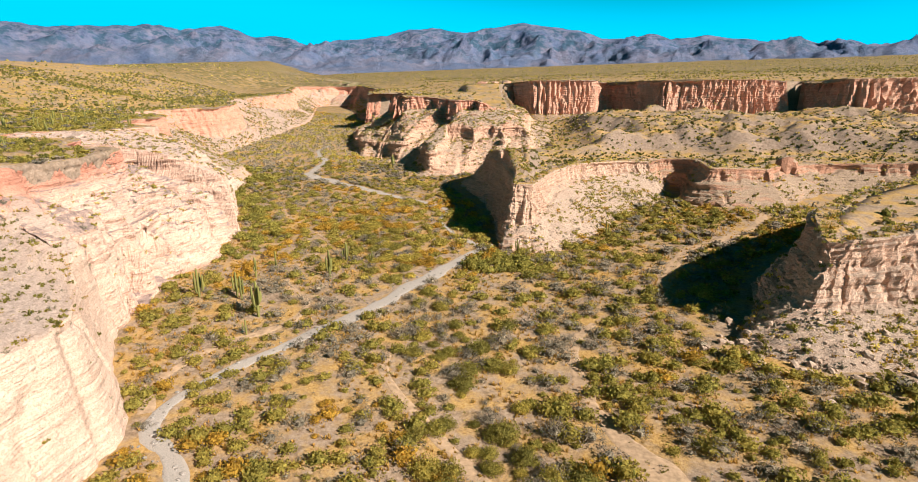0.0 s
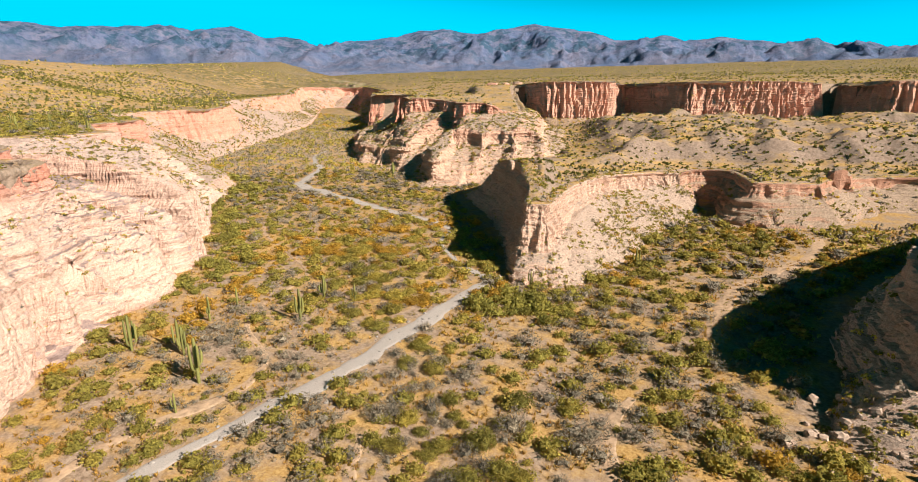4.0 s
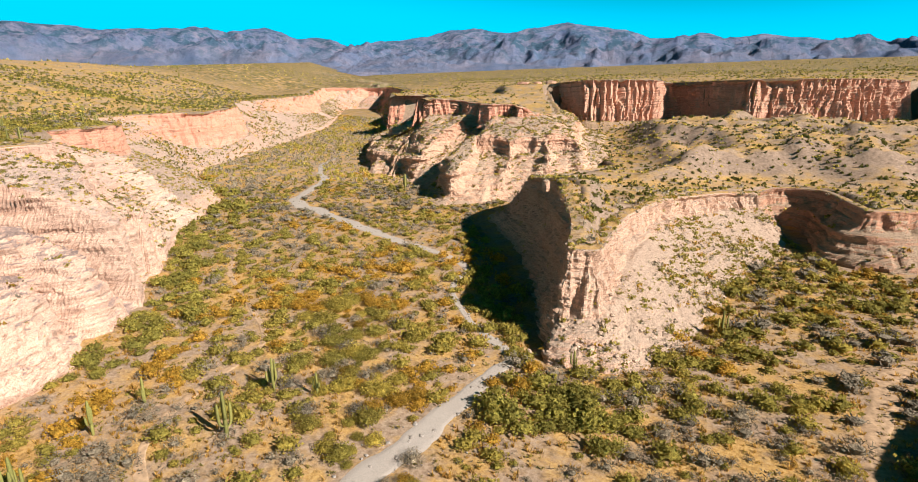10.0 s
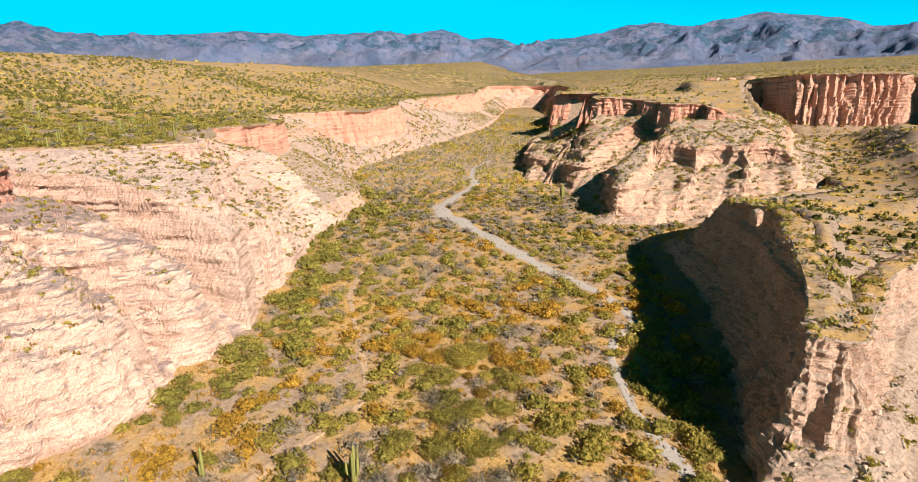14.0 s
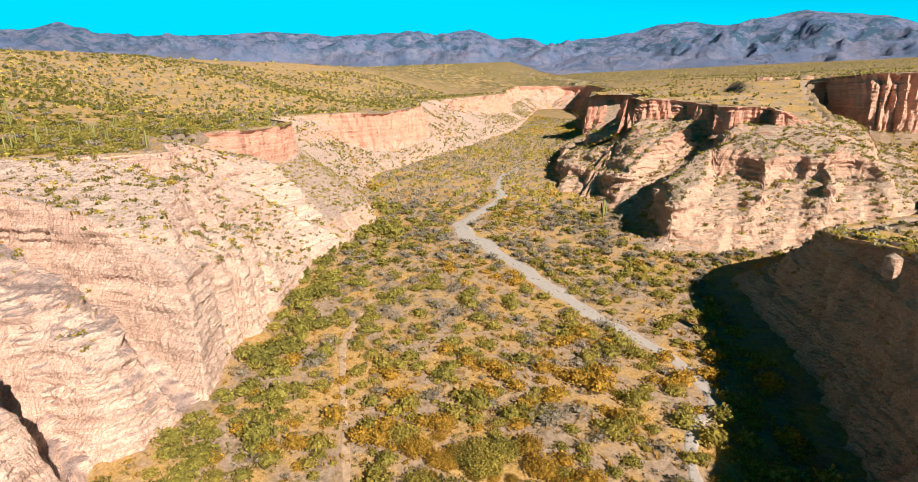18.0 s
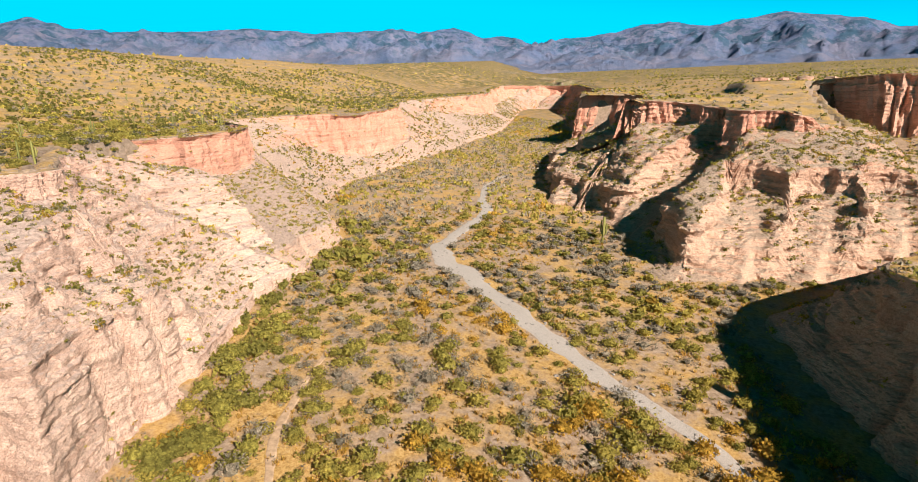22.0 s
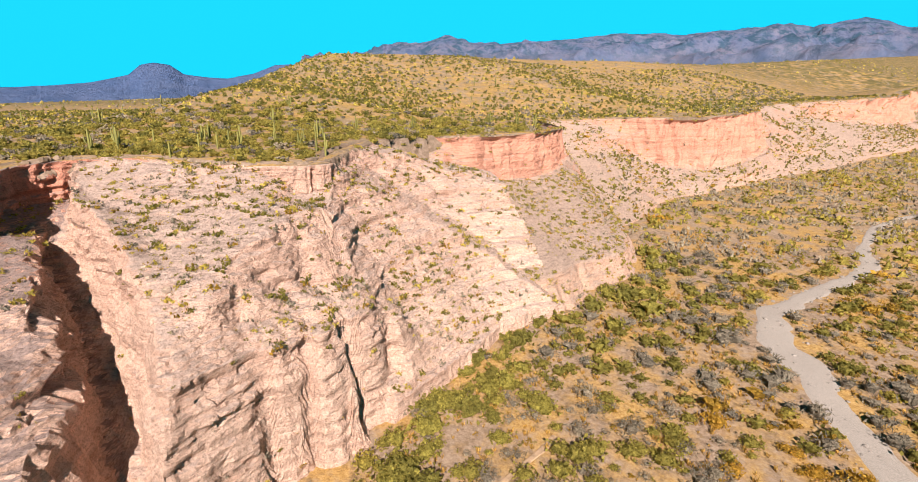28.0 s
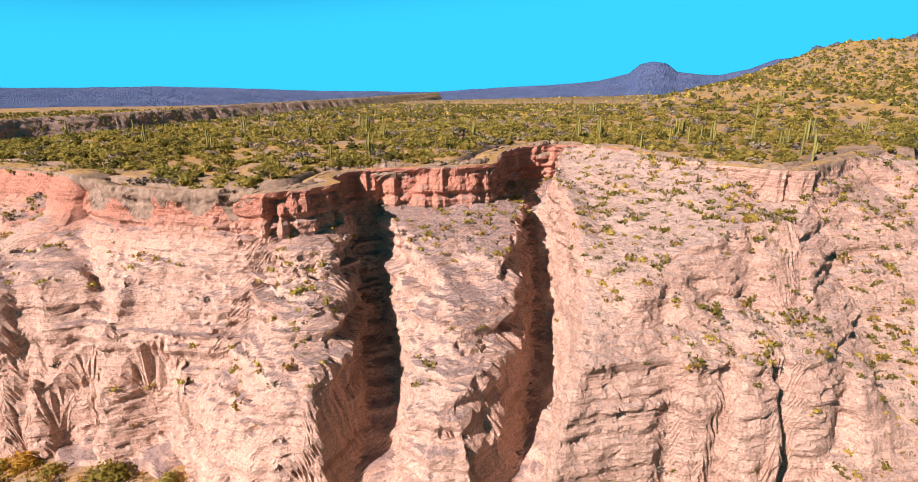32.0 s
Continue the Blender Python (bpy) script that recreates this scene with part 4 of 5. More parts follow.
def land(x, y):
    """Height of the ground sheet."""
    floor = 0.028 * (y - 105) - 0.03 * (x - 27) + 0.06 * np.maximum(0, x - 30)
    floor = np.clip(floor, -8, 30) + 1.1 * (fbm(x / 28, y / 28, 0.5, 3, 5) - 0.5) + 0.5 * (fbm(x / 7, y / 7, 0.5, 2, 6) - 0.5)
    z = floor
    d, rz = signed(x, y, LEFT)
    rise = smooth(8, 240, d) * smooth(105, 215, y + 0.12 * x + 45) * smooth(1500, 500, d)
    flat = 37 + np.clip(0.012 * (y - 100), -3, 6) + 0.016 * np.maximum(0, y - 500) + 38 * rise
    flat = flat + 0.045 * np.maximum(0, y - 700) + 2.2 * (fbm(x / 60, y / 60, 1.5, 4, 7) - 0.5) * smooth(5, 60, d)
    top = rz + (flat - rz) * smooth(4, 70, d)
    z = np.where(d > 1.5, z + (top - z) * smooth(1.5, 4.5, d), z)
    d, rz = signed(x, y, RIGHT)
    plain = 46 + 0.05 * (y - 350) + 0.02 * (x + 40) + 5 * (fbm(x / 90, y / 90, 2.5, 4, 8) - 0.5)
    top = rz + (plain - rz) * smooth(6, 90, d)
    z = np.where(d > 1.5, z + (top - z) * smooth(1.5, 4.5, d), z)
    d, rz = signed(x, y, BASIN)
    hills = 18.5 + 0.06 * (y - 300) + 0.012 * np.maximum(0, x - 100) + (24 * (ridged(x / 56, y / 56, 3.5, 4, 9) - 0.55) + 9 * (ridged(x / 19, y / 19, 5.5, 3, 19) - 0.52) + 3.5 * (ridged(x / 8, y / 8, 5.5, 2, 29) - 0.55)) * smooth(6, 40, d)
    top = rz + (hills - rz) * smooth(5, 45, d)
    z = np.where(d > 1.0, z + (top - z) * smooth(1.0, 3.8, d), z)
    d, rz = signed(x, y, BLOCK)
    top = rz + 5 * smooth(10, 120, d) + 2 * (fbm(x / 20, y / 20, 4.5, 3, 10) - 0.5) * smooth(4, 20, d)
    z = np.where(d > 1.0, z + (top - z) * smooth(1.0, 3.8, d), z)
    z = z - 170 * smooth(-260, -1100, y + 0.25 * (x + 200)) * (x < 600)
    d, _ = signed(x, y, TRENCH)
    near_side = y > np.interp(x, wall[::-1, 0], wall[::-1, 1])
    z = z - 5.5 * smooth(-75, 0, d) * near_side * (x < -70) * smooth(40, 5, y)
    z = np.where(d > -4, z + (19 - z) * smooth(-4, 3, d), z)
    return z


GX = graded(-420, 260, 2.7, -4850, 4850)
GY = graded(-240, 560, 2.7, -4850, 4850)
MX, MY = np.meshgrid(GX, GY, indexing="ij")
MZ = land(MX, MY)
ground = link_mesh("ground", np.stack([MX, MY, MZ], -1).reshape(-1, 3), grid_faces(len(GX), len(GY)), GROUND)
tagged(ground, "dry canyon floor and plateau of sand, gravel and straw grass", "ground", kind="structure")


def height(x, y):
    """The sheet's height at places, between its points."""
    x, y = np.asarray(x, float), np.asarray(y, float)
    i = np.clip(np.searchsorted(GX, x) - 1, 0, len(GX) - 2)
    j = np.clip(np.searchsorted(GY, y) - 1, 0, len(GY) - 2)
    u, v = (x - GX[i]) / (GX[i + 1] - GX[i]), (y - GY[j]) / (GY[j + 1] - GY[j])
    return (MZ[i, j] * (1 - u) + MZ[i + 1, j] * u) * (1 - v) + (MZ[i, j + 1] * (1 - u) + MZ[i + 1, j + 1] * u) * v


# ---- mountains all round the north and west ----
CREST = [(-75, 2.6), (-60, 3.4), (-45, 3.0), (-35, 3.6), (-26.9, 3.64), (-25.1, 3.47), (-23.5, 3.99), (-22, 3.75), (-19.9, 4.22), (-17.7, 4.18), (-14.5, 4.66),
         (-12, 5.06), (-9, 4.77), (-6.9, 5.36), (-4.8, 4.9), (-2.6, 4.91), (-0.3, 5.92), (3.1, 6.16), (5.4, 6.63), (8.3, 6.23), (11.2, 5.71), (14.7, 6.31),
         (17.1, 5.97), (20.6, 5.4), (25.2, 4.68), (27.4, 4.32), (29, 5.08), (32.2, 5.05), (35.2, 5.96), (38.6, 5.5), (41.3, 5.8), (46, 5.4), (49, 5.1),
         (51.2, 5.42), (54.9, 5.63), (57.6, 5.14), (62.5, 4.86), (67, 4.66), (69.1, 5.02), (71.2, 5.5), (73, 4.9), (75.8, 4.7), (80, 3.6), (85, 2.7)]
WESTERN = [(78, 1.4), (84, 1.7), (86.5, 2.6), (88, 2.5), (90, 1.7), (92.4, 1.2), (94, 1.25), (96.0, 1.5), (97.1, 2.3), (98.3, 2.45), (99.4, 2.25), (100.4, 1.4), (103.3, 0.7), (106, 0.4),
           (112, 0.1), (120, -0.4), (131.8, -0.33), (138.4, -0.12), (146, 0.06), (152.2, -0.07), (158, -0.1), (170, -0.05), (185, -0.2)]


def rock_far(name, low, high, patch):
    """Far rock with blue haze put into its colours: rosy aprons below, pale crags and dark wooded patches above."""
    mat = bpy.data.materials.new(name)
    nt, bsdf = nodes_of(mat)
    pos, nor, _ = places(nt)
    hz = nt.nodes.new("ShaderNodeSeparateXYZ")
    nt.links.new(pos, hz.inputs[0])
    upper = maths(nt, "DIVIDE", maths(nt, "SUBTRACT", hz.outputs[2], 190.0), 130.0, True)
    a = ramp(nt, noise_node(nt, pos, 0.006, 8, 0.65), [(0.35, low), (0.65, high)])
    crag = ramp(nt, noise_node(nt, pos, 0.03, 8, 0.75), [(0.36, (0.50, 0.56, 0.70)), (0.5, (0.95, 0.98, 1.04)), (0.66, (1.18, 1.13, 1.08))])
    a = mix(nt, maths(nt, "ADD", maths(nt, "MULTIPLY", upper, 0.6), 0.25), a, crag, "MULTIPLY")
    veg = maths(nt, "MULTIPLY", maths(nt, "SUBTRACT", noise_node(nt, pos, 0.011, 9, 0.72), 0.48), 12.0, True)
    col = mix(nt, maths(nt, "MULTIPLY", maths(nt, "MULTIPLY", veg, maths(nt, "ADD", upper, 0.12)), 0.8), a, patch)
    nt.links.new(col, bsdf.inputs["Base Color"])
    bsdf.inputs["Roughness"].default_value = 1.0
    bsdf.inputs["Specular IOR Level"].default_value = 0.0
    bump(nt, bsdf, noise_node(nt, pos, 0.03, 10, 0.75), 1.0, 30.0)
    return mat


# the blue in these colours is painted distance haze, stronger on the western hills
HAZED_ROCK = rock_far("haze_tinted_mountain_rock", (0.115, 0.155, 0.255), (0.205, 0.20, 0.265), (0.045, 0.10, 0.15))
HAZE_BLUE_ROCK = rock_far("haze_blue_hill_rock", (0.075, 0.115, 0.22), (0.11, 0.145, 0.25), (0.07, 0.11, 0.20))


def range_of(name, label, mat, crest, r0, r1, r2, base, seed, rugged):
    b = np.array(crest)
    theta = np.arange(b[0, 0], b[-1, 0], 0.19)
    e = np.interp(theta, b[:, 0], b[:, 1])
    rr = np.concatenate([np.linspace(r0, r1, 46), np.linspace(r1, r2, 8)[1:]])
    T, R = np.meshgrid(np.radians(theta), rr, indexing="ij")
    x, y = -np.sin(T) * R, 90 + np.cos(T) * R
    z_top = 50 + r1 * np.tan(np.radians(e))[:, None]
    z_low = 50 + r0 * np.tan(np.radians(base)) - 30
    f = np.clip((R - r0) / (r1 - r0), 0, 1)
    rise = f**1.5 * np.where(R > r1, 1 - 0.6 * (R - r1) / (r2 - r1), 1.0)
    spur = 0.7 * ridged(x / 460, y / 460, seed, 5, seed) + 0.35 * ridged(x / 190, y / 190, seed, 4, seed + 9) - 0.65
    fine = fbm(x / 110, y / 110, seed, 4, seed + 3) - 0.5
    body = 4 * f * (1 - f)
    z = z_low + (z_top - z_low) * rise + rugged * (spur * body * 1.5 + fine * (0.18 + 0.45 * body) * f)
    z[:, 0] -= 40
    ob = link_mesh(name, np.stack([x, y, z], -1).reshape(-1, 3), grid_faces(*T.shape)[:, ::-1], mat)
    tagged(ob, label, "mountain", kind="structure")
    return ob


range_of("mountain_range", "rugged mountain range painted haze blue-grey, with sparse green patches", HAZED_ROCK, CREST, 2500, 4100, 4700, 2.6, 11, 210)
range_of("mountain_range", "low hills painted haze blue, with a flat-topped butte", HAZE_BLUE_ROCK, WESTERN, 3300, 4500, 4750, -1.9, 17, 40)

# ---- dry wash and tracks ----


def ribbon(name, label, mat, pts, lift, category, seed, narrow=1.25):
    p = np.array(pts, float)
    rows = []
    for n in range(len(p) - 1):
        a, b, c, d = p[max(n - 1, 0)], p[n], p[n + 1], p[min(n + 2, len(p) - 1)]
        m = max(2, int(np.hypot(*(c - b)[:2]) / 1.2))
        for t in np.arange(m) / m:
            rows.append(0.5 * (2 * b + (c - a) * t + (2 * a - 5 * b + 4 * c - d) * t**2 + (3 * b - a - 3 * c + d) * t**3))
    rows = np.array(rows + [p[-1]])
    tan = np.gradient(rows[:, :2], axis=0)
    tan /= np.linalg.norm(tan, axis=1)[:, None] + 1e-9
    side = np.stack([-tan[:, 1], tan[:, 0]], 1)
    s = np.arange(len(rows)) * 1.2
    left = rows[:, 2] * (0.5 + 0.7 * (fbm(s / 5, 0 * s, seed, 3, seed) - 0.5))
    right = rows[:, 2] * (0.5 + 0.7 * (fbm(s / 5, 0 * s + 9, seed, 3, seed + 1) - 0.5))
    k = np.linspace(-1, 1, 9)
    left, right = left * narrow, right * narrow
    off = np.where(k[None] < 0, k[None] * left[:, None], k[None] * right[:, None])
    x, y = rows[:, :1] + side[:, :1] * off, rows[:, 1:2] + side[:, 1:] * off
    z = height(x, y) + lift * (1 - k[None] ** 6) + 0.05 * (fbm(x / 1.5, y / 1.5, 0, 2, seed) - 0.5) - 0.12 * (abs(k[None]) > 0.99)
    ob = link_mesh(name, np.stack([x, y, z], -1).reshape(-1, 3), grid_faces(len(rows), 9), mat)
    tagged(ob, label, category, kind="structure")
    return rows


WASH = ribbon("dry_wash", "winding dry stream bed of pale grey gravel", GRAVEL,
              [(-10, 38, 4), (-16, 51, 4), (-26, 58, 3.5), (-29, 65, 3), (-25, 78, 3), (-19, 90, 4), (-12.5, 103, 5.5), (-8.5, 115, 6), (-3.5, 129, 6), (2.8, 149, 5), (6.3, 160, 3.2), (0, 167, 2.4),
               (-5.5, 173, 2), (-12, 184, 2.4), (-14.5, 194, 2.6), (-14, 203, 3), (-23, 212, 3.4), (-44, 221, 5.5), (-67, 234, 6), (-86, 245, 7), (-99, 252, 8), (-104, 264, 6),
               (-108, 282, 5), (-113, 300, 5), (-122, 310, 4), (-135, 335, 3), (-140, 360, 2.5)], 0.10, "stream bed", 3, 0.85)
TRACKS = [
    ribbon("track", "narrow worn footpath of tan dirt", DIRT, [(-31, 62, 2.2), (-36, 72, 2.0), (-33, 84, 1.8), (-28, 92, 1.8), (-25, 101, 1.8), (-27, 109, 1.6), (-36, 117, 1.5), (-40, 124, 1.3), (-41, 136, 1.2), (-41, 150, 1.2), (-51, 161, 1.2), (-64, 172, 1.2), (-74, 182, 1.1), (-84, 200, 1.0)], 0.08, "path", 5),
    ribbon("track", "bare sandy strip between shrubs", DIRT, [(50, 62, 5), (46, 70, 4.5), (42, 75, 3.5), (38, 85, 3), (36, 101, 2.2), (40, 112, 2)], 0.08, "path", 6),
    ribbon("track", "faint dirt gully through the scrub", DIRT, [(26, 56, 2.5), (23, 61, 2.2), (12.5, 71, 2), (2.5, 82, 1.8), (0, 92, 1.4)], 0.08, "path", 7),
    ribbon("track", "bare sandy strip below the fin", DIRT, [(58, 136, 4), (62, 150, 4), (70, 168, 3), (84, 182, 3.5), (96, 196, 3), (104, 214, 2.5)], 0.08, "path", 8),
]

# ---- plants ----


def shrub_shape(seed, leaves, leaf, lobes=6, squash=0.8, width=0.42, core=(0, 0), thick=0.72):
    """One shrub of radius 1: a low uneven dome of twigs, core = (sides, rings), with leaf sprays standing out of it."""
    r = np.random.RandomState(seed)
    a = np.arange(lobes) * 6.283 / max(lobes - 1, 1) + r.rand(lobes) * 0.7
    far = 0.42 + 0.25 * r.rand(lobes)
    far[0] = 0.05
    centre = np.stack([np.cos(a) * far, np.sin(a) * far, 0.30 + 0.25 * r.rand(lobes)], 1)
    centre[0, 2] = 0.55
    size = 0.34 + 0.16 * r.rand(lobes)

    def reach(d):
        """How far the lobes go from the middle in a direction."""
        o = np.array([0, 0, 0.25])
        out = np.full(len(d), 0.35)
        for c, q in zip(centre, size):
            b = d @ (c - o)
            disc = b * b - ((c - o) @ (c - o) - q * q)
            out = np.where((disc > 0) & (b > 0), np.maximum(out, b + np.sqrt(np.maximum(disc, 0))), out)
        return out

    parts = []
    if leaves:
        d = r.normal(size=(leaves, 3))
        d[:, 2] = abs(d[:, 2]) * 0.9 - 0.15
        d /= np.linalg.norm(d, axis=1)[:, None]
        if core[0]:
            c = np.array([0, 0, 0.25]) + d * (reach(d) * (0.66 + 0.42 * r.rand(leaves)))[:, None]
        else:
            which = r.randint(0, lobes, leaves)
            c = centre[which] + d * (size[which] * (0.7 + 0.35 * r.rand(leaves)))[:, None]
        c[:, 2] = np.maximum(c[:, 2] * squash, 0.05)
        t = 0.6 * d + 0.75 * r.normal(size=(leaves, 3))
        t /= np.linalg.norm(t, axis=1)[:, None]
        n = np.cross(t, r.normal(size=(leaves, 3)))
        n /= np.linalg.norm(n, axis=1)[:, None]
        b = np.cross(n, t)
        s = leaf * (0.6 + 0.8 * r.rand(leaves))[:, None]
        parts.append(np.stack([c - t * s, c - b * s * width + n * s * 0.15, c + t * s, c + b * s * width + n * s * 0.15], 1).reshape(-1, 3))
    if core[0]:
        m, rings = core
        el = np.radians(np.linspace(-22, 84, rings + 1))
        az = np.arange(m) * 2 * math.pi / m
        E, A = np.meshgrid(el, az, indexing="ij")
        d = np.stack([np.cos(E) * np.cos(A), np.cos(E) * np.sin(A), np.sin(E)], -1).reshape(-1, 3)
        v = np.array([0, 0, 0.25]) + d * (reach(d) * thick * (0.8 + 0.3 * r.rand(len(d))))[:, None]
        v[:, 2] = np.maximum(v[:, 2] * squash, 0.0)
        v = v.reshape(rings + 1, m, 3)
        quads = [np.stack([v[q, k], v[q, (k + 1) % m], v[q + 1, (k + 1) % m], v[q + 1, k]]) for q in range(rings) for k in range(m)]
        parts.append(np.concatenate(quads))
    return np.concatenate(parts)


def twig_shape(seed, count):
    """Thin splayed stems of one shrub of radius 1."""
    r = np.random.RandomState(seed)
    out = []
    for _ in range(count):
        a, lean, h = r.rand() * 6.283, 0.25 + 0.5 * r.rand(), 0.5 + 0.35 * r.rand()
        tip = np.array([math.cos(a) * lean, math.sin(a) * lean, h])
        side = np.array([-math.sin(a), math.cos(a), 0]) * 0.035
        out += [-side, side, tip + side * 0.3, tip - side * 0.3]
    return np.array(out)


def scatter(name, label, category, mat, shape, spots):
    """Many alike plants as one mesh; spots: x, y, z, radius, height factor."""
    spots = np.asarray(spots, float)
    if not len(spots):
        return None
    r = np.random.RandomState(len(spots))
    a = r.rand(len(spots)) * 6.283
    c, s = np.cos(a)[:, None], np.sin(a)[:, None]
    x = shape[None, :, 0] * c - shape[None, :, 1] * s
    y = shape[None, :, 0] * s + shape[None, :, 1] * c
    z = np.broadcast_to(shape[None, :, 2], x.shape)
    rad, hf = spots[:, 3:4], spots[:, 4:5]
    v = np.stack([x * rad + spots[:, :1], y * rad + spots[:, 1:2], z * rad * hf + spots[:, 2:3]], -1).reshape(-1, 3)
    ob = link_mesh(name, v, np.arange(len(v)).reshape(-1, 4), mat, shade=False)
    return tagged(ob, label, category, kind="stuff")


def far_from(x, y, rows):
    d = np.full(x.shape, 1e9)
    for a in rows[::3]:
        d = np.minimum(d, np.hypot(x - a[0], y - a[1]) - a[2] * 0.5)
    return d


rng = np.random.RandomState(7)
FOOT_W = [curve_rows([np.reshape(st, (-1, 3)) for st in tab], 4.0)[:, 0] for tab in (WEST_SOUTH[:-1], WEST_RED, WEST_FAR, WEST_END)]
FOOT_W = np.concatenate([FOOT_W[0], np.array([(x, y, 0) for x, y, z in HILL_FOOT[4:-2] if z is None], float)] + FOOT_W[1:])
FOOT_E = np.concatenate([curve_rows([np.reshape(st, (-1, 3)) for st in EAST_END], 4.0)[:, 0], np.array([(x, y, 0) for x, y, z in NOSE_FOOT[1:] if z is None], float)])
FLOOR = np.concatenate([FOOT_W, FOOT_E, np.array([(-2, 305, 0), (-26, 262, 0), (-21, 244, 0), (-10, 222, 0), (-2, 205, 0), (4, 188, 0), (8, 172, 0), (11, 159, 0), (28, 164, 0), (36, 180, 0), (44, 198, 0), (54, 222, 0), (66, 240, 0),
                                                  (74, 255, 0), (82, 228, 0), (96, 222, 0), (118, 226, 0), (170, 246, 0), (180, 242, 0), (160, 231, 0), (132, 206, 0), (101, 175, 0), (87, 157, 0), (77, 140, 0), (70, 122, 0), (62, 105, 0), (78, 95, 0), (100, 97, 0), (130, 105, 0), (150, 110, 0), (150, -60, 0)], float)])


def pick(n, x0, x1, y0, y1, poly, margin, seed=1):
    r = np.random.RandomState(seed)
    x, y = x0 + (x1 - x0) * r.rand(n), y0 + (y1 - y0) * r.rand(n)
    d, _ = signed(x, y, poly)
    keep = d > margin
    return x[keep], y[keep], d[keep]


# floor shrubs, thinned where the ground is bare
fx, fy, fd = pick(70000, -300, 240, -50, 640, FLOOR, 0.6, seed=11)
clear = far_from(fx, fy, WASH) + 0.6
for tr in TRACKS:
    clear = np.minimum(clear, far_from(fx, fy, tr))
dens = smooth(0.30, 0.62, fbm(fx / 22, fy / 22, 0.3, 3, 31)) * 0.6 + 0.5
dens = dens * np.where(fx > 15, 1.05, 1.0) * np.where((fy < 115) & (fx > -10), 1.35, 1.0)
keep = (clear > 0.7) & (rng.rand(len(fx)) < dens)
fx, fy, fd = fx[keep], fy[keep], fd[keep]
# one shrub to a patch of ground, so that grass shows between them
_, only = np.unique(np.floor(fx / 2.1).astype(np.int64) * 100000 + np.floor(fy / 2.1 + 0.5 * (np.floor(fx / 2.1) % 2)).astype(np.int64), return_index=True)
only = np.sort(only)
fx, fy, fd = fx[only], fy[only], fd[only]
size = 0.7 + 1.6 * rng.rand(len(fx)) ** 1.5
lush = (smooth(26, 4, fd) * (fx < -55) * (fy > 128) * (fy < 260)) > 0.25 + rng.rand(len(fx)) * 1.2
lush |= np.hypot((fx - 17) / 13, (fy - 144) / 9) < 0.5 + 0.7 * rng.rand(len(fx))
size = np.where(lush, size * 1.2 + 0.4, size) * np.where(fx > 15, 1.18, 1.0) * np.where((fx > -45) & (fx < 15) & (fy > 140) & (fy < 215), 1.15, 1.0)
fz = height(fx, fy) - 0.08
tone_at = fbm(fx / 35, fy / 35, 0.9, 3, 37) + 0.55 * (rng.rand(len(fx)) - 0.5)
kind = np.where(lush, 3, np.where(tone_at < 0.34, 2, np.where(tone_at < 0.58, 0, np.where(tone_at < 0.65, 2, np.where(tone_at < 0.82, 1, 4)))))
rusty = np.exp(-(((fx + 52) / 9) ** 2 + ((fy - 128) / 22) ** 2)) + np.exp(-(((fx + 70) / 14) ** 2 + ((fy - 224) / 9) ** 2))
kind = np.where(~lush & (rusty > 0.2 + rng.rand(len(fx))), 4, kind)
hfac = 0.8 + 0.35 * rng.rand(len(fx))
path_d = np.min([np.hypot(fx - r[1], fy - r[2]) for r in ROWS], axis=0)
KINDS = ["olive green desert shrub", "yellow-green bursage shrub", "leafless grey twiggy shrub", "dense green mesquite tree", "rusty brown dry shrub"]
near_ids = np.argsort(path_d + rng.rand(len(fx)) * 6 - size * 4)[:300]
is_near = np.zeros(len(fx), bool)
is_near[near_ids] = True
protos = []
for k in range(5):
    pair = []
    for v in range(2):
        base = new("shrub" if k != 3 else "mesquite_tree")
        lv = shrub_shape(100 + k * 7 + v, 900 if k != 2 else 700, 0.055 if k != 2 else 0.08, 10, 0.92, 0.85 if k != 2 else 0.22, (10, 4) if k != 2 else (8, 3), 0.72 if k != 2 else 0.5)
        link_mesh("foliage", lv, np.arange(len(lv)).reshape(-1, 4), LEAF[k], base, False)
        tw = twig_shape(200 + k * 7 + v, 14 if k != 2 else 40)
        link_mesh("stem", tw, np.arange(len(tw)).reshape(-1, 4), WOOD, base, False)
        tagged(base, KINDS[k] + " on the canyon floor", "tree" if k == 3 else "shrub", "canyon floor shrubs")
        pair.append([base, False])
    protos.append(pair)
for n, i in enumerate(near_ids):
    slot = protos[kind[i]][n % 2]
    m = pose(fx[i], fy[i], fz[i], 0, 0, float(rng.rand() * 360))
    if slot[1]:
        ob = copy_thing(slot[0], m)
    else:
        ob, slot[1] = slot[0], True
        ob.matrix_basis = m
    ob.scale = (size[i], size[i], size[i] * hfac[i])
for pair in protos:
    for ob, used in pair:
        if not used:
            ob.matrix_basis = pose(-70, 190 + protos.index(pair), float(height(-70, 190)), 0, 0, 0)

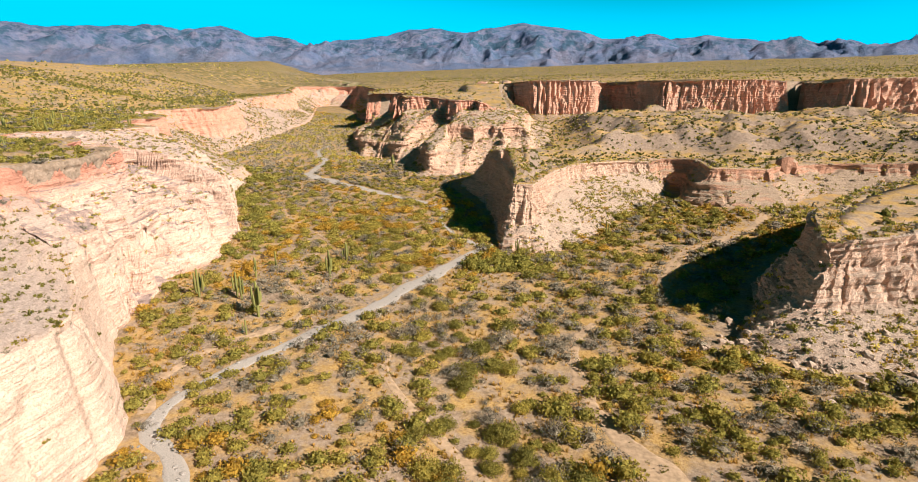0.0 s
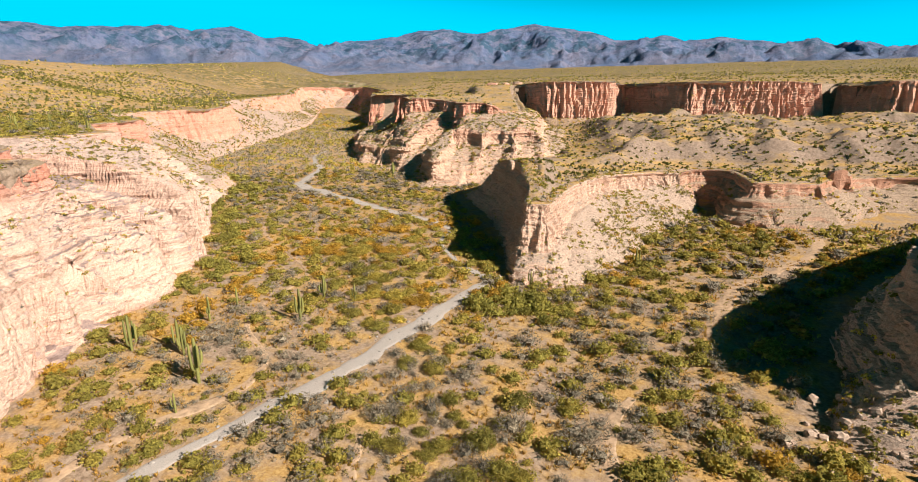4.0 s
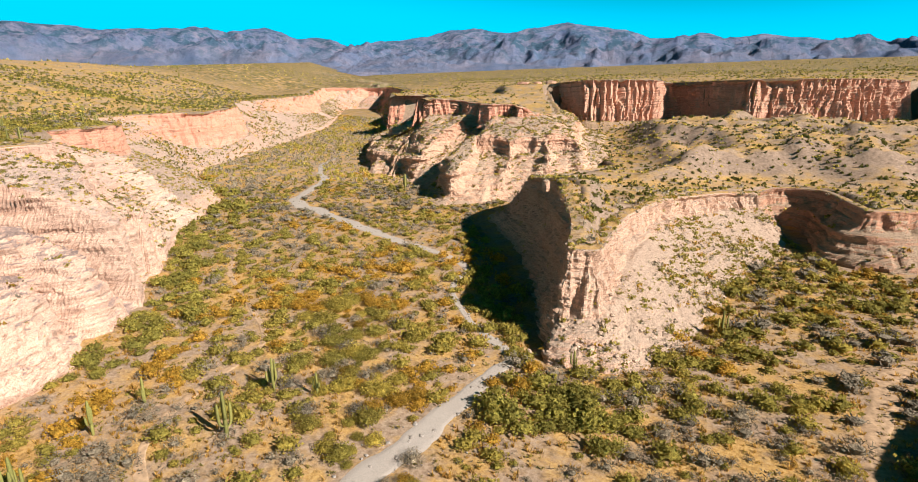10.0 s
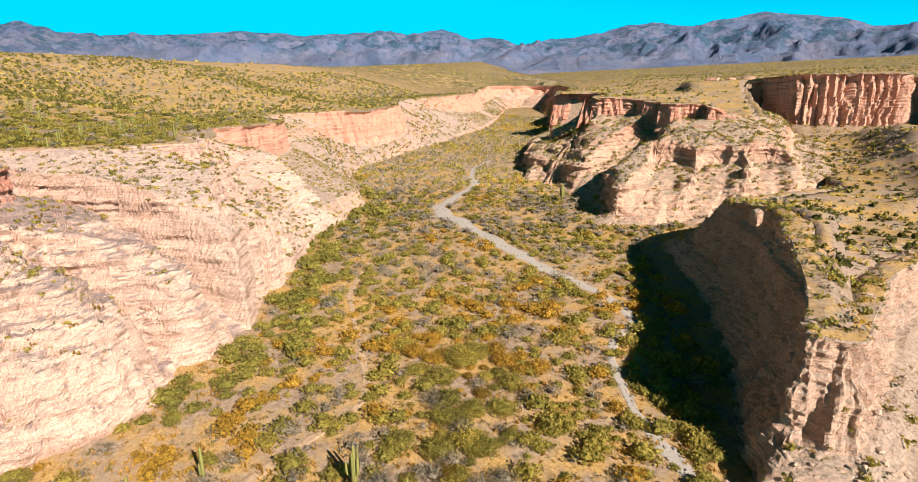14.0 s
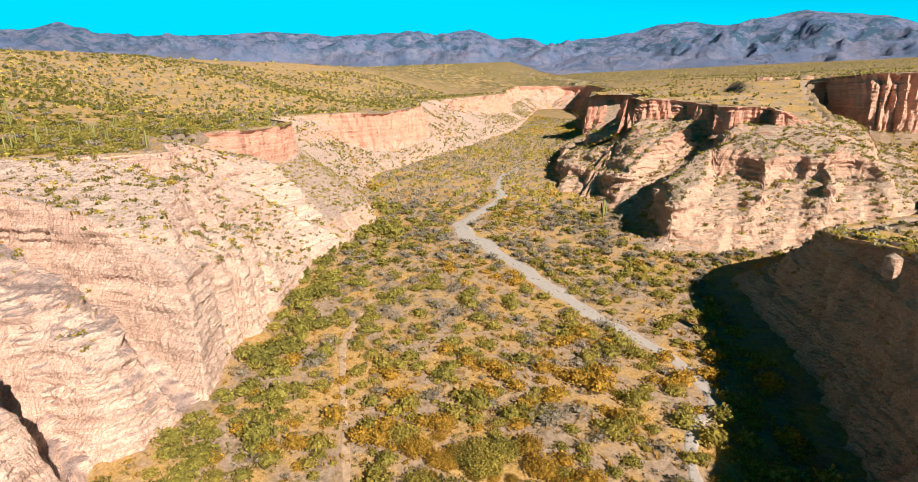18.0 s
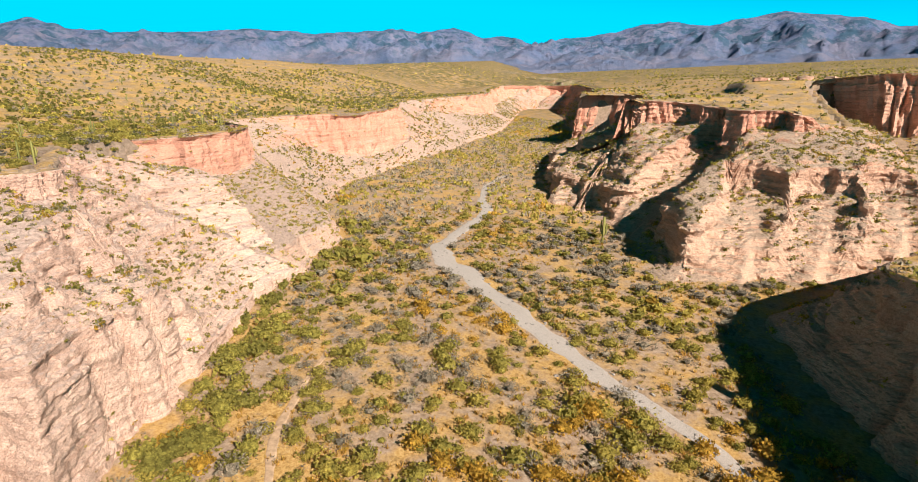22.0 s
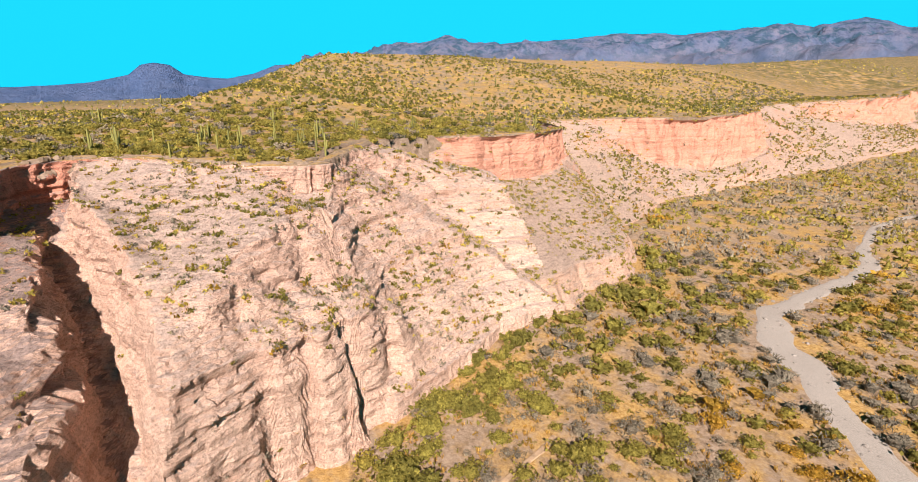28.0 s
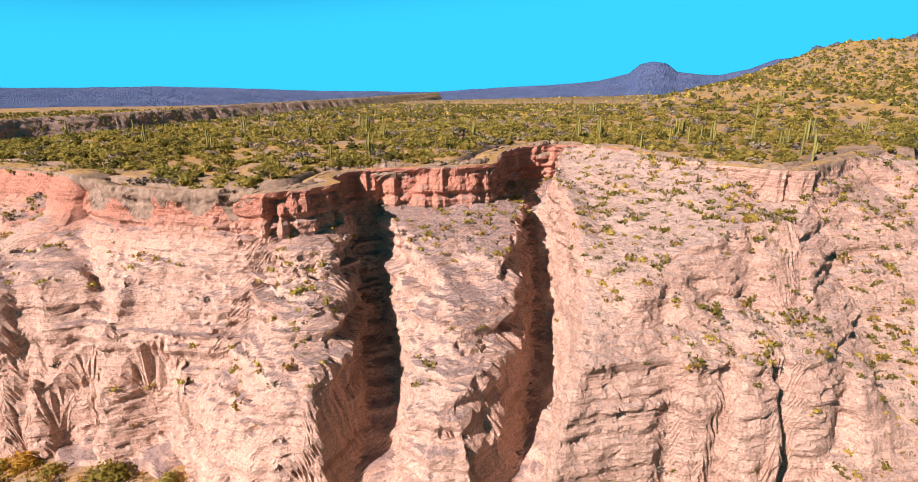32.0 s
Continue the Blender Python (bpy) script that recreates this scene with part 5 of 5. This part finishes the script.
spots = np.stack([fx, fy, fz, size, hfac], 1)
close, mid_range = path_d < 68, path_d < 140
for k in range(5):
    for half in range(2):
        odd = ~is_near & (kind == k) & (np.arange(len(fx)) % 2 == half)
        scatter("scrub", KINDS[k] + "s scattered over the canyon floor", "shrubs", LEAF[k], shrub_shape(300 + k * 3 + half, 150, 0.1 if k != 2 else 0.13, 9, 0.92, 0.85 if k != 2 else 0.24, (8, 3) if k != 2 else (6, 2), 0.7 if k != 2 else 0.5), spots[odd & close])
        scatter("scrub", KINDS[k] + "s beside the dry wash", "shrubs", LEAF[k], shrub_shape(310 + k * 3 + half, 42, 0.17 if k != 2 else 0.21, 7, 0.92, 0.8 if k != 2 else 0.3, (6, 2), 0.75), spots[odd & ~close & mid_range])
    scatter("scrub", KINDS[k] + "s far up the canyon", "shrubs", LEAF[k], shrub_shape(330 + k, 8, 0.3, 5, 0.9, 0.7, (5, 1), 0.85), spots[~is_near & (kind == k) & ~mid_range])

# low bushes and forbs between the shrubs
lx, ly, ld = pick(18000, -130, 120, 20, 300, FLOOR, 0.3, seed=19)
lkeep = (np.minimum(far_from(lx, ly, WASH), far_from(lx, ly, TRACKS[0])) > 0.3) & (fbm(lx / 13, ly / 13, 3.2, 3, 43) > 0.42)
lx, ly = lx[lkeep], ly[lkeep]
lw = 0.28 + 0.5 * rng.rand(len(lx)) ** 2
lsel = rng.rand(len(lx))
for k, (lo, hi) in ((0, (0, 0.3)), (1, (0.3, 0.5)), (2, (0.5, 0.8)), (4, (0.8, 1.01))):
    some = (lsel >= lo) & (lsel < hi)
    scatter("scrub", "low " + KINDS[k] + "s between larger bushes", "shrubs", LEAF[k], shrub_shape(360 + k, 14, 0.25, 5, 0.85, 0.7), np.stack([lx, ly, height(lx, ly) - 0.04, lw, 0.9 + 0 * lx], 1)[some])

# straw grass tufts
gx, gy, gd = pick(28000, -150, 130, 0, 290, FLOOR, 0.5, seed=17)
gclear = np.minimum(far_from(gx, gy, WASH), far_from(gx, gy, TRACKS[0]))
gkeep = (gclear > 0.4) & ((fbm(gx / 9, gy / 9, 2.2, 4, 41) > 0.44) | (np.hypot((gx - 1) / 6, (gy - 178) / 10) < 1))
gx, gy = gx[gkeep], gy[gkeep]


def tuft_shape(seed, blades):
    r = np.random.RandomState(seed)
    out = []
    for _ in range(blades):
        a, lean, h = r.rand() * 6.283, 0.2 + 0.8 * r.rand(), 0.6 + 0.5 * r.rand()
        p = np.array([math.cos(a), math.sin(a), 0]) * 0.5 * r.rand()
        tip = p + np.array([math.cos(a) * lean * 0.6, math.sin(a) * lean * 0.6, h])
        side = np.array([-math.sin(a), math.cos(a), 0]) * 0.16
        out += [p - side, p + side, tip + side * 0.4, tip - side * 0.4]
    return np.array(out)


scatter("dry_grass", "tufts of straw-coloured dry grass", "grass", STRAW, tuft_shape(5, 10), np.stack([gx, gy, height(gx, gy) - 0.03, 0.3 + 0.4 * rng.rand(len(gx)), 0.8 + 0.5 * rng.rand(len(gx))], 1))

# small shrubs clinging to the banks
for n, (g, nrm, steep, *_) in enumerate(ALL):
    near = n in (0, 1, 2, 3, 7, 10, 13)
    r = np.random.RandomState(500 + n)
    cells = g.shape[0] * g.shape[1]
    area = np.linalg.norm(np.cross(np.gradient(g, axis=0), np.gradient(g, axis=1)), axis=2)
    want = area * (0.55 if near else 0.24) * (1.9 if n in (2, 3) else 1.8 if n in (4, 5, 6) else 1.2 if n in (10, 13) else 1.0) * (1 - 0.96 * smooth(0.66, 0.88, steep)) * smooth(0.28, 0.5, fbm(g[..., 0] / 14, g[..., 1] / 14, g[..., 2] / 14, 3, 600 + n))
    want[:, :5] = 0
    hit = np.argwhere(r.rand(*want.shape) < want)
    p = g[hit[:, 0], hit[:, 1]]
    sz = (0.2 + 0.8 * r.rand(len(p)) ** 2.6) * (1.35 if n in (10, 13, 7) else 1.0 if near else 1.6)
    sel = r.rand(len(p))
    for k, (lo, hi) in ((0, (0, 0.4)), (1, (0.4, 0.65)), (4, (0.65, 0.8)), (2, (0.8, 1.01))):
        some = (sel >= lo) & (sel < hi)
        sp = np.concatenate([p[some] - np.array([0, 0, 0.1]), sz[some][:, None], np.full((some.sum(), 1), 0.9)], 1)
        scatter("slope_scrub", KINDS[k] + "s rooted on the rocky slope", "shrubs", LEAF[k], shrub_shape(700 + k, 12 if near else 4, 0.27 if near else 0.4, 5, 0.85, 0.75, (4, 1), 0.75), sp)

# scrub on the plateaus and in the eastern basin
for name, poly, box, n, edge, sd in (("west plateau", LEFT, (-430, -60, -190, 560), 42000, -0.5, 21), ("rim above the canyon", LEFT, (-230, -72, 40, 240), 3000, -0.5, 27), ("east plateau", RIGHT, (-210, 480, 330, 900), 11000, 1.0, 22), ("eastern basin", BASIN, (-30, 400, 170, 480), 24000, 1.0, 23),
                                     ("buttress top", BLOCK, (80, 260, 90, 160), 500, 1.5, 24), ("far plateau", LEFT, (-1500, -420, -900, 1500), 9000, 10, 25), ("far plain", RIGHT, (-900, 1500, 700, 2200), 7000, 10, 26)):
    x, y, d = pick(n, box[0], box[1], box[2], box[3], poly, edge, seed=sd)
    far = name.startswith("far")
    r = np.random.RandomState(sd)
    keep = r.rand(len(x)) < 0.35 + 0.65 * smooth(0.35, 0.6, fbm(x / 30, y / 30, 0.1, 3, sd))
    trench, _ = signed(x, y, TRENCH)
    keep &= trench < -5
    x, y = x[keep], y[keep]
    sz = (0.7 + 1.3 * r.rand(len(x)) ** 1.8) * (0.85 if name == "eastern basin" else 1.0) * (2.0 if far else 1.0)
    sp = np.stack([x, y, height(x, y) - 0.1, sz, 0.75 + 0.3 * r.rand(len(x))], 1)
    sel = r.rand(len(x)) + 0.5 * (fbm(x / 50, y / 50, 0.7, 2, sd + 5) - 0.5)
    for k, (lo, hi) in ((0, (-1, 0.45)), (1, (0.45, 0.72)), (3, (0.72, 0.86)), (2, (0.86, 3))):
        some = (sel >= lo) & (sel < hi)
        close_by = np.hypot(x + 36, y - 169) < 190
        if name in ("west plateau", "rim above the canyon"):
            scatter("plateau_scrub", KINDS[k] + "s along the " + name, "shrubs", DARK_LEAF if k == 3 else LEAF[k], shrub_shape(820 + k, 40, 0.17, 7, 0.9, 0.8, (6, 2), 0.75), sp[some & close_by])
            some = some & ~close_by
        scatter("plateau_scrub", KINDS[k] + "s over the " + name, "shrubs", DARK_LEAF if k in (0, 3) else LEAF[k], shrub_shape(800 + k, 0 if far else 6, 0.34, 5, 0.8, 0.8, (5, 1), 0.85), sp[some])

# ---- cacti ----


def column(bm_verts, faces, path, radii, ribs=11):
    """A ribbed column along a path."""
    start = len(bm_verts)
    n = ribs * 2
    for (px_, py_, pz_), rad in zip(path, radii):
        for q in range(n):
            a = q * 2 * math.pi / n
            rr = rad * (1.0 if q % 2 else 0.78)
            bm_verts.append((px_ + math.cos(a) * rr, py_ + math.sin(a) * rr, pz_))
    for i in range(len(path) - 1):
        for q in range(n):
            faces.append((start + i * n + q, start + i * n + (q + 1) % n, start + (i + 1) * n + (q + 1) % n, start + (i + 1) * n + q))


def cardon(h, arms, seed):
    """A columnar cactus: ribbed trunk and arms that turn upwards."""
    r = random.Random(seed)
    base = new("cardon_cactus")
    v, f = [], []
    w = 0.055 * h * 0.62 + 0.06
    zs = [-0.3, 0.0, 0.15 * h, 0.45 * h, 0.8 * h, 0.94 * h, 0.985 * h, h]
    column(v, f, [(0, 0, z) for z in zs], [w * 0.75, w * 0.8, w * 0.95, w, w * 0.92, w * 0.7, w * 0.42, 0.02])
    link_mesh("trunk", v, f, CACTUS, base)
    for k in range(arms):
        v, f = [], []
        a = r.random() * 6.283 if k == 0 else a + 2.2 + r.random() * 0.8
        z0, reach, top = h * (0.12 + 0.3 * r.random()), w * (2.0 + 1.6 * r.random()), h * (0.6 + 0.36 * r.random())
        ca, sa = math.cos(a), math.sin(a)
        pts = [(0.2, z0), (0.6, z0 + 0.02 * h), (0.92, z0 + 0.07 * h), (1.0, z0 + 0.15 * h), (1.04, (z0 + top) / 2 + 0.05 * h), (1.05, top - 0.05 * h), (1.05, top)]
        ww = w * 0.74
        column(v, f, [(ca * reach * q, sa * reach * q, z) for q, z in pts], [ww * 0.7, ww * 0.85, ww * 0.95, ww, ww, ww * 0.75, 0.02], 9)
        link_mesh("arm", v, f, CACTUS, base)
    return base


CARDONS = [(-52.5, 104, 7.4, 4), (-44, 106.6, 6.4, 3), (-46.8, 119, 5.6, 3), (-33, 98, 8.6, 5), (-45.6, 127, 4.8, 1), (-28.4, 124.6, 7.6, 3), (-29, 136.8, 6.2, 5), (-21.6, 138, 4.4, 2), (-30.5, 89.5, 3.6, 1),
           (-41.9, 105.2, 6.0, 2), (18.2, 158.8, 4.2, 2), (20.8, 161.9, 3.4, 0), (45.8, 180, 5.4, 2), (-67, 289, 7.6, 4)]
for n, (x, y, h, arms) in enumerate(CARDONS):
    ob = cardon(h, arms, n + 3)
    ob.matrix_basis = pose(x, y, float(height(x, y)), 0, 0, n * 47)
    tagged(ob, "tall green columnar cactus with %s on the canyon floor" % ("upright arms" if arms else "a single stem"), "cactus", "canyon floor cacti")

small = [cardon(3.6, 0, 71), cardon(4.4, 2, 72), cardon(3.0, 1, 73), cardon(4.8, 3, 74)]
for ob in small:
    tagged(ob, "slender columnar cactus on the plateau among scrub", "cactus", "plateau cacti")
r = np.random.RandomState(77)
cx, cy, cd = pick(1500, -330, -90, -20, 420, LEFT, 3.0, seed=78)
crowd = 0.10 + 0.9 * ((cy > 140) & (cy < 200) & (cd < 30)) + 0.15 * (cd < 60)
sel = np.argwhere(r.rand(len(cx)) < crowd * 0.55).ravel()[:150]
first = [True] * 4
for n, i in enumerate(sel):
    k = n % 4
    m = pose(cx[i], cy[i], float(height(cx[i], cy[i])) - 0.1, 0, 0, n * 31)
    if first[k]:
        small[k].matrix_basis, first[k] = m, False
    else:
        copy_thing(small[k], m)

# ---- loose stones ----


def stone_shape(seed):
    """A lumpy stone of radius about 1: a cube's faces split in four and pushed out."""
    r = np.random.RandomState(seed)
    out = []
    k = np.linspace(-1, 1, 3)
    for ax in range(3):
        for sg in (-1, 1):
            for i in range(2):
                for j in range(2):
                    quad = []
                    for a, b in ((i, j), (i + 1, j), (i + 1, j + 1), (i, j + 1)):
                        p = np.zeros(3)
                        p[ax], p[(ax + 1) % 3], p[(ax + 2) % 3] = sg, k[a], k[b]
                        quad.append(p)
                    out += quad if sg > 0 else quad[::-1]
    v = np.array(out)
    v /= (np.linalg.norm(v, axis=1) ** 0.62)[:, None]
    push = 0.75 + 0.55 * fbm(v[:, 0] * 1.3 + seed, v[:, 1] * 1.3, v[:, 2] * 1.3 + 5, 2, seed)
    return v * push[:, None] * np.array([1.0, 0.75 + 0.2 * r.rand(), 0.6 + 0.2 * r.rand()])


def top_at(x, y):
    """The highest of the ground sheet and the lofts' foot slopes at a place."""
    z = height(x, y)
    for g, *_ in (ALL[10], ALL[13]):
        p = g.reshape(-1, 3)
        near = (abs(p[:, 0] - x) < 1.2) & (abs(p[:, 1] - y) < 1.2)
        if near.any():
            z = max(z, float(np.median(p[near, 2])))
    return float(z)


r = np.random.RandomState(91)
heaps = ((72, 104, 9, 40, 0.75), (84, 98, 10, 40, 0.75), (17, 163, 5, 26, 0.6), (26, 168, 7, 26, 0.5), (9, 158, 3, 10, 0.5))
stones = []
for q in range(3):
    v = stone_shape(20 + q)
    ob = link_mesh("boulder", v, np.arange(len(v)).reshape(-1, 4), STONE, shade=False)
    tagged(ob, "angular buff sandstone boulder lying on the rubble slope", "boulder", "fallen boulders")
    stones.append([ob, False])
count = 0
for hx, hy, spread, many, big in heaps:
    for _ in range(many):
        x, y = hx + spread * r.normal() * 0.6, hy + spread * r.normal() * 0.6
        w = big * (0.45 + 0.9 * r.rand() ** 2)
        m = pose(x, y, top_at(x, y) + 0.15 * w, float(r.rand() * 30), float(r.rand() * 30), float(r.rand() * 360))
        slot = stones[count % 3]
        count += 1
        if slot[1]:
            ob = copy_thing(slot[0], m)
        else:
            ob, slot[1] = slot[0], True
            ob.matrix_basis = m
        ob.scale = (w, w, w)

# rubble on the talus of fin and buttress, and cobbles along the wash
for n, many in ((10, 0.22), (13, 0.30), (2, 0.05), (1, 0.05)):
    g, nrm, steep, *_ = ALL[n]
    area = np.linalg.norm(np.cross(np.gradient(g, axis=0), np.gradient(g, axis=1)), axis=2)
    want = area * many * (1 - smooth(0.6, 0.85, steep)) * smooth(0.40, 0.62, fbm(g[..., 0] / 7, g[..., 1] / 7, g[..., 2] / 7, 3, 950 + n))
    hit = np.argwhere(r.rand(*want.shape) < want)
    p = g[hit[:, 0], hit[:, 1]]
    w = 0.12 + 0.42 * r.rand(len(p)) ** 3
    scatter("rubble", "broken sandstone rubble on the slope", "stones", STONE, stone_shape(40 + n), np.concatenate([p, w[:, None], np.full((len(p), 1), 1.0)], 1))
w = WASH[r.randint(0, len(WASH), 900)]
x, y = w[:, 0] + w[:, 2] * 0.42 * r.normal(size=900), w[:, 1] + w[:, 2] * 0.42 * r.normal(size=900)
scatter("cobbles", "grey cobbles strewn along the dry stream bed", "stones", GRAVEL, stone_shape(60), np.stack([x, y, height(x, y) + 0.06, 0.10 + 0.32 * r.rand(900) ** 3, np.full(900, 1.0)], 1))

# rock outcrops on the far plateau, pinnacles on the fin and a small tower on the basin's rim
for n, (x, y, z, w, h, mat, what) in enumerate((
        (-62, 560, 0, 5, 2.2, RED, 0), (-50, 566, 0, 4, 1.8, RED, 0), (-38, 562, 0, 6, 2.4, RED, 0), (-24, 570, 0, 4, 2.0, RED, 0), (-8, 566, 0, 6, 2.4, RED, 0), (8, 574, 0, 5, 2.0, RED, 0),
        (4.6, 217, 24.5, 1.1, 2.0, BUFF, 1), (124.6, 260, 16.5, 3.2, 5.0, PINKLOW, 1), (128.5, 262, 16, 2.6, 3.6, PINKLOW, 1))):
    v = stone_shape(120 + n) * np.array([1, 1, 1.5])
    v = v + 0.16 * (np.stack([vnoise(v[:, 0] * 2 + k, v[:, 1] * 2, v[:, 2] * 2, 130 + n) for k in range(3)], 1) - 0.5)
    ob = link_mesh("rock_outcrop" if not what else "pinnacle", v, np.arange(len(v)).reshape(-1, 4), mat, shade=False)
    ob.matrix_basis = pose(x, y, (float(height(x, y)) if not what else z) + h * 0.35, 0, 0, n * 53)
    ob.scale = (w, w, h)
    tagged(ob, ("low outcrop of weathered red rock on the scrub plateau", "small weathered sandstone pinnacle on the rim")[what], ("outcrop", "pinnacle")[what])
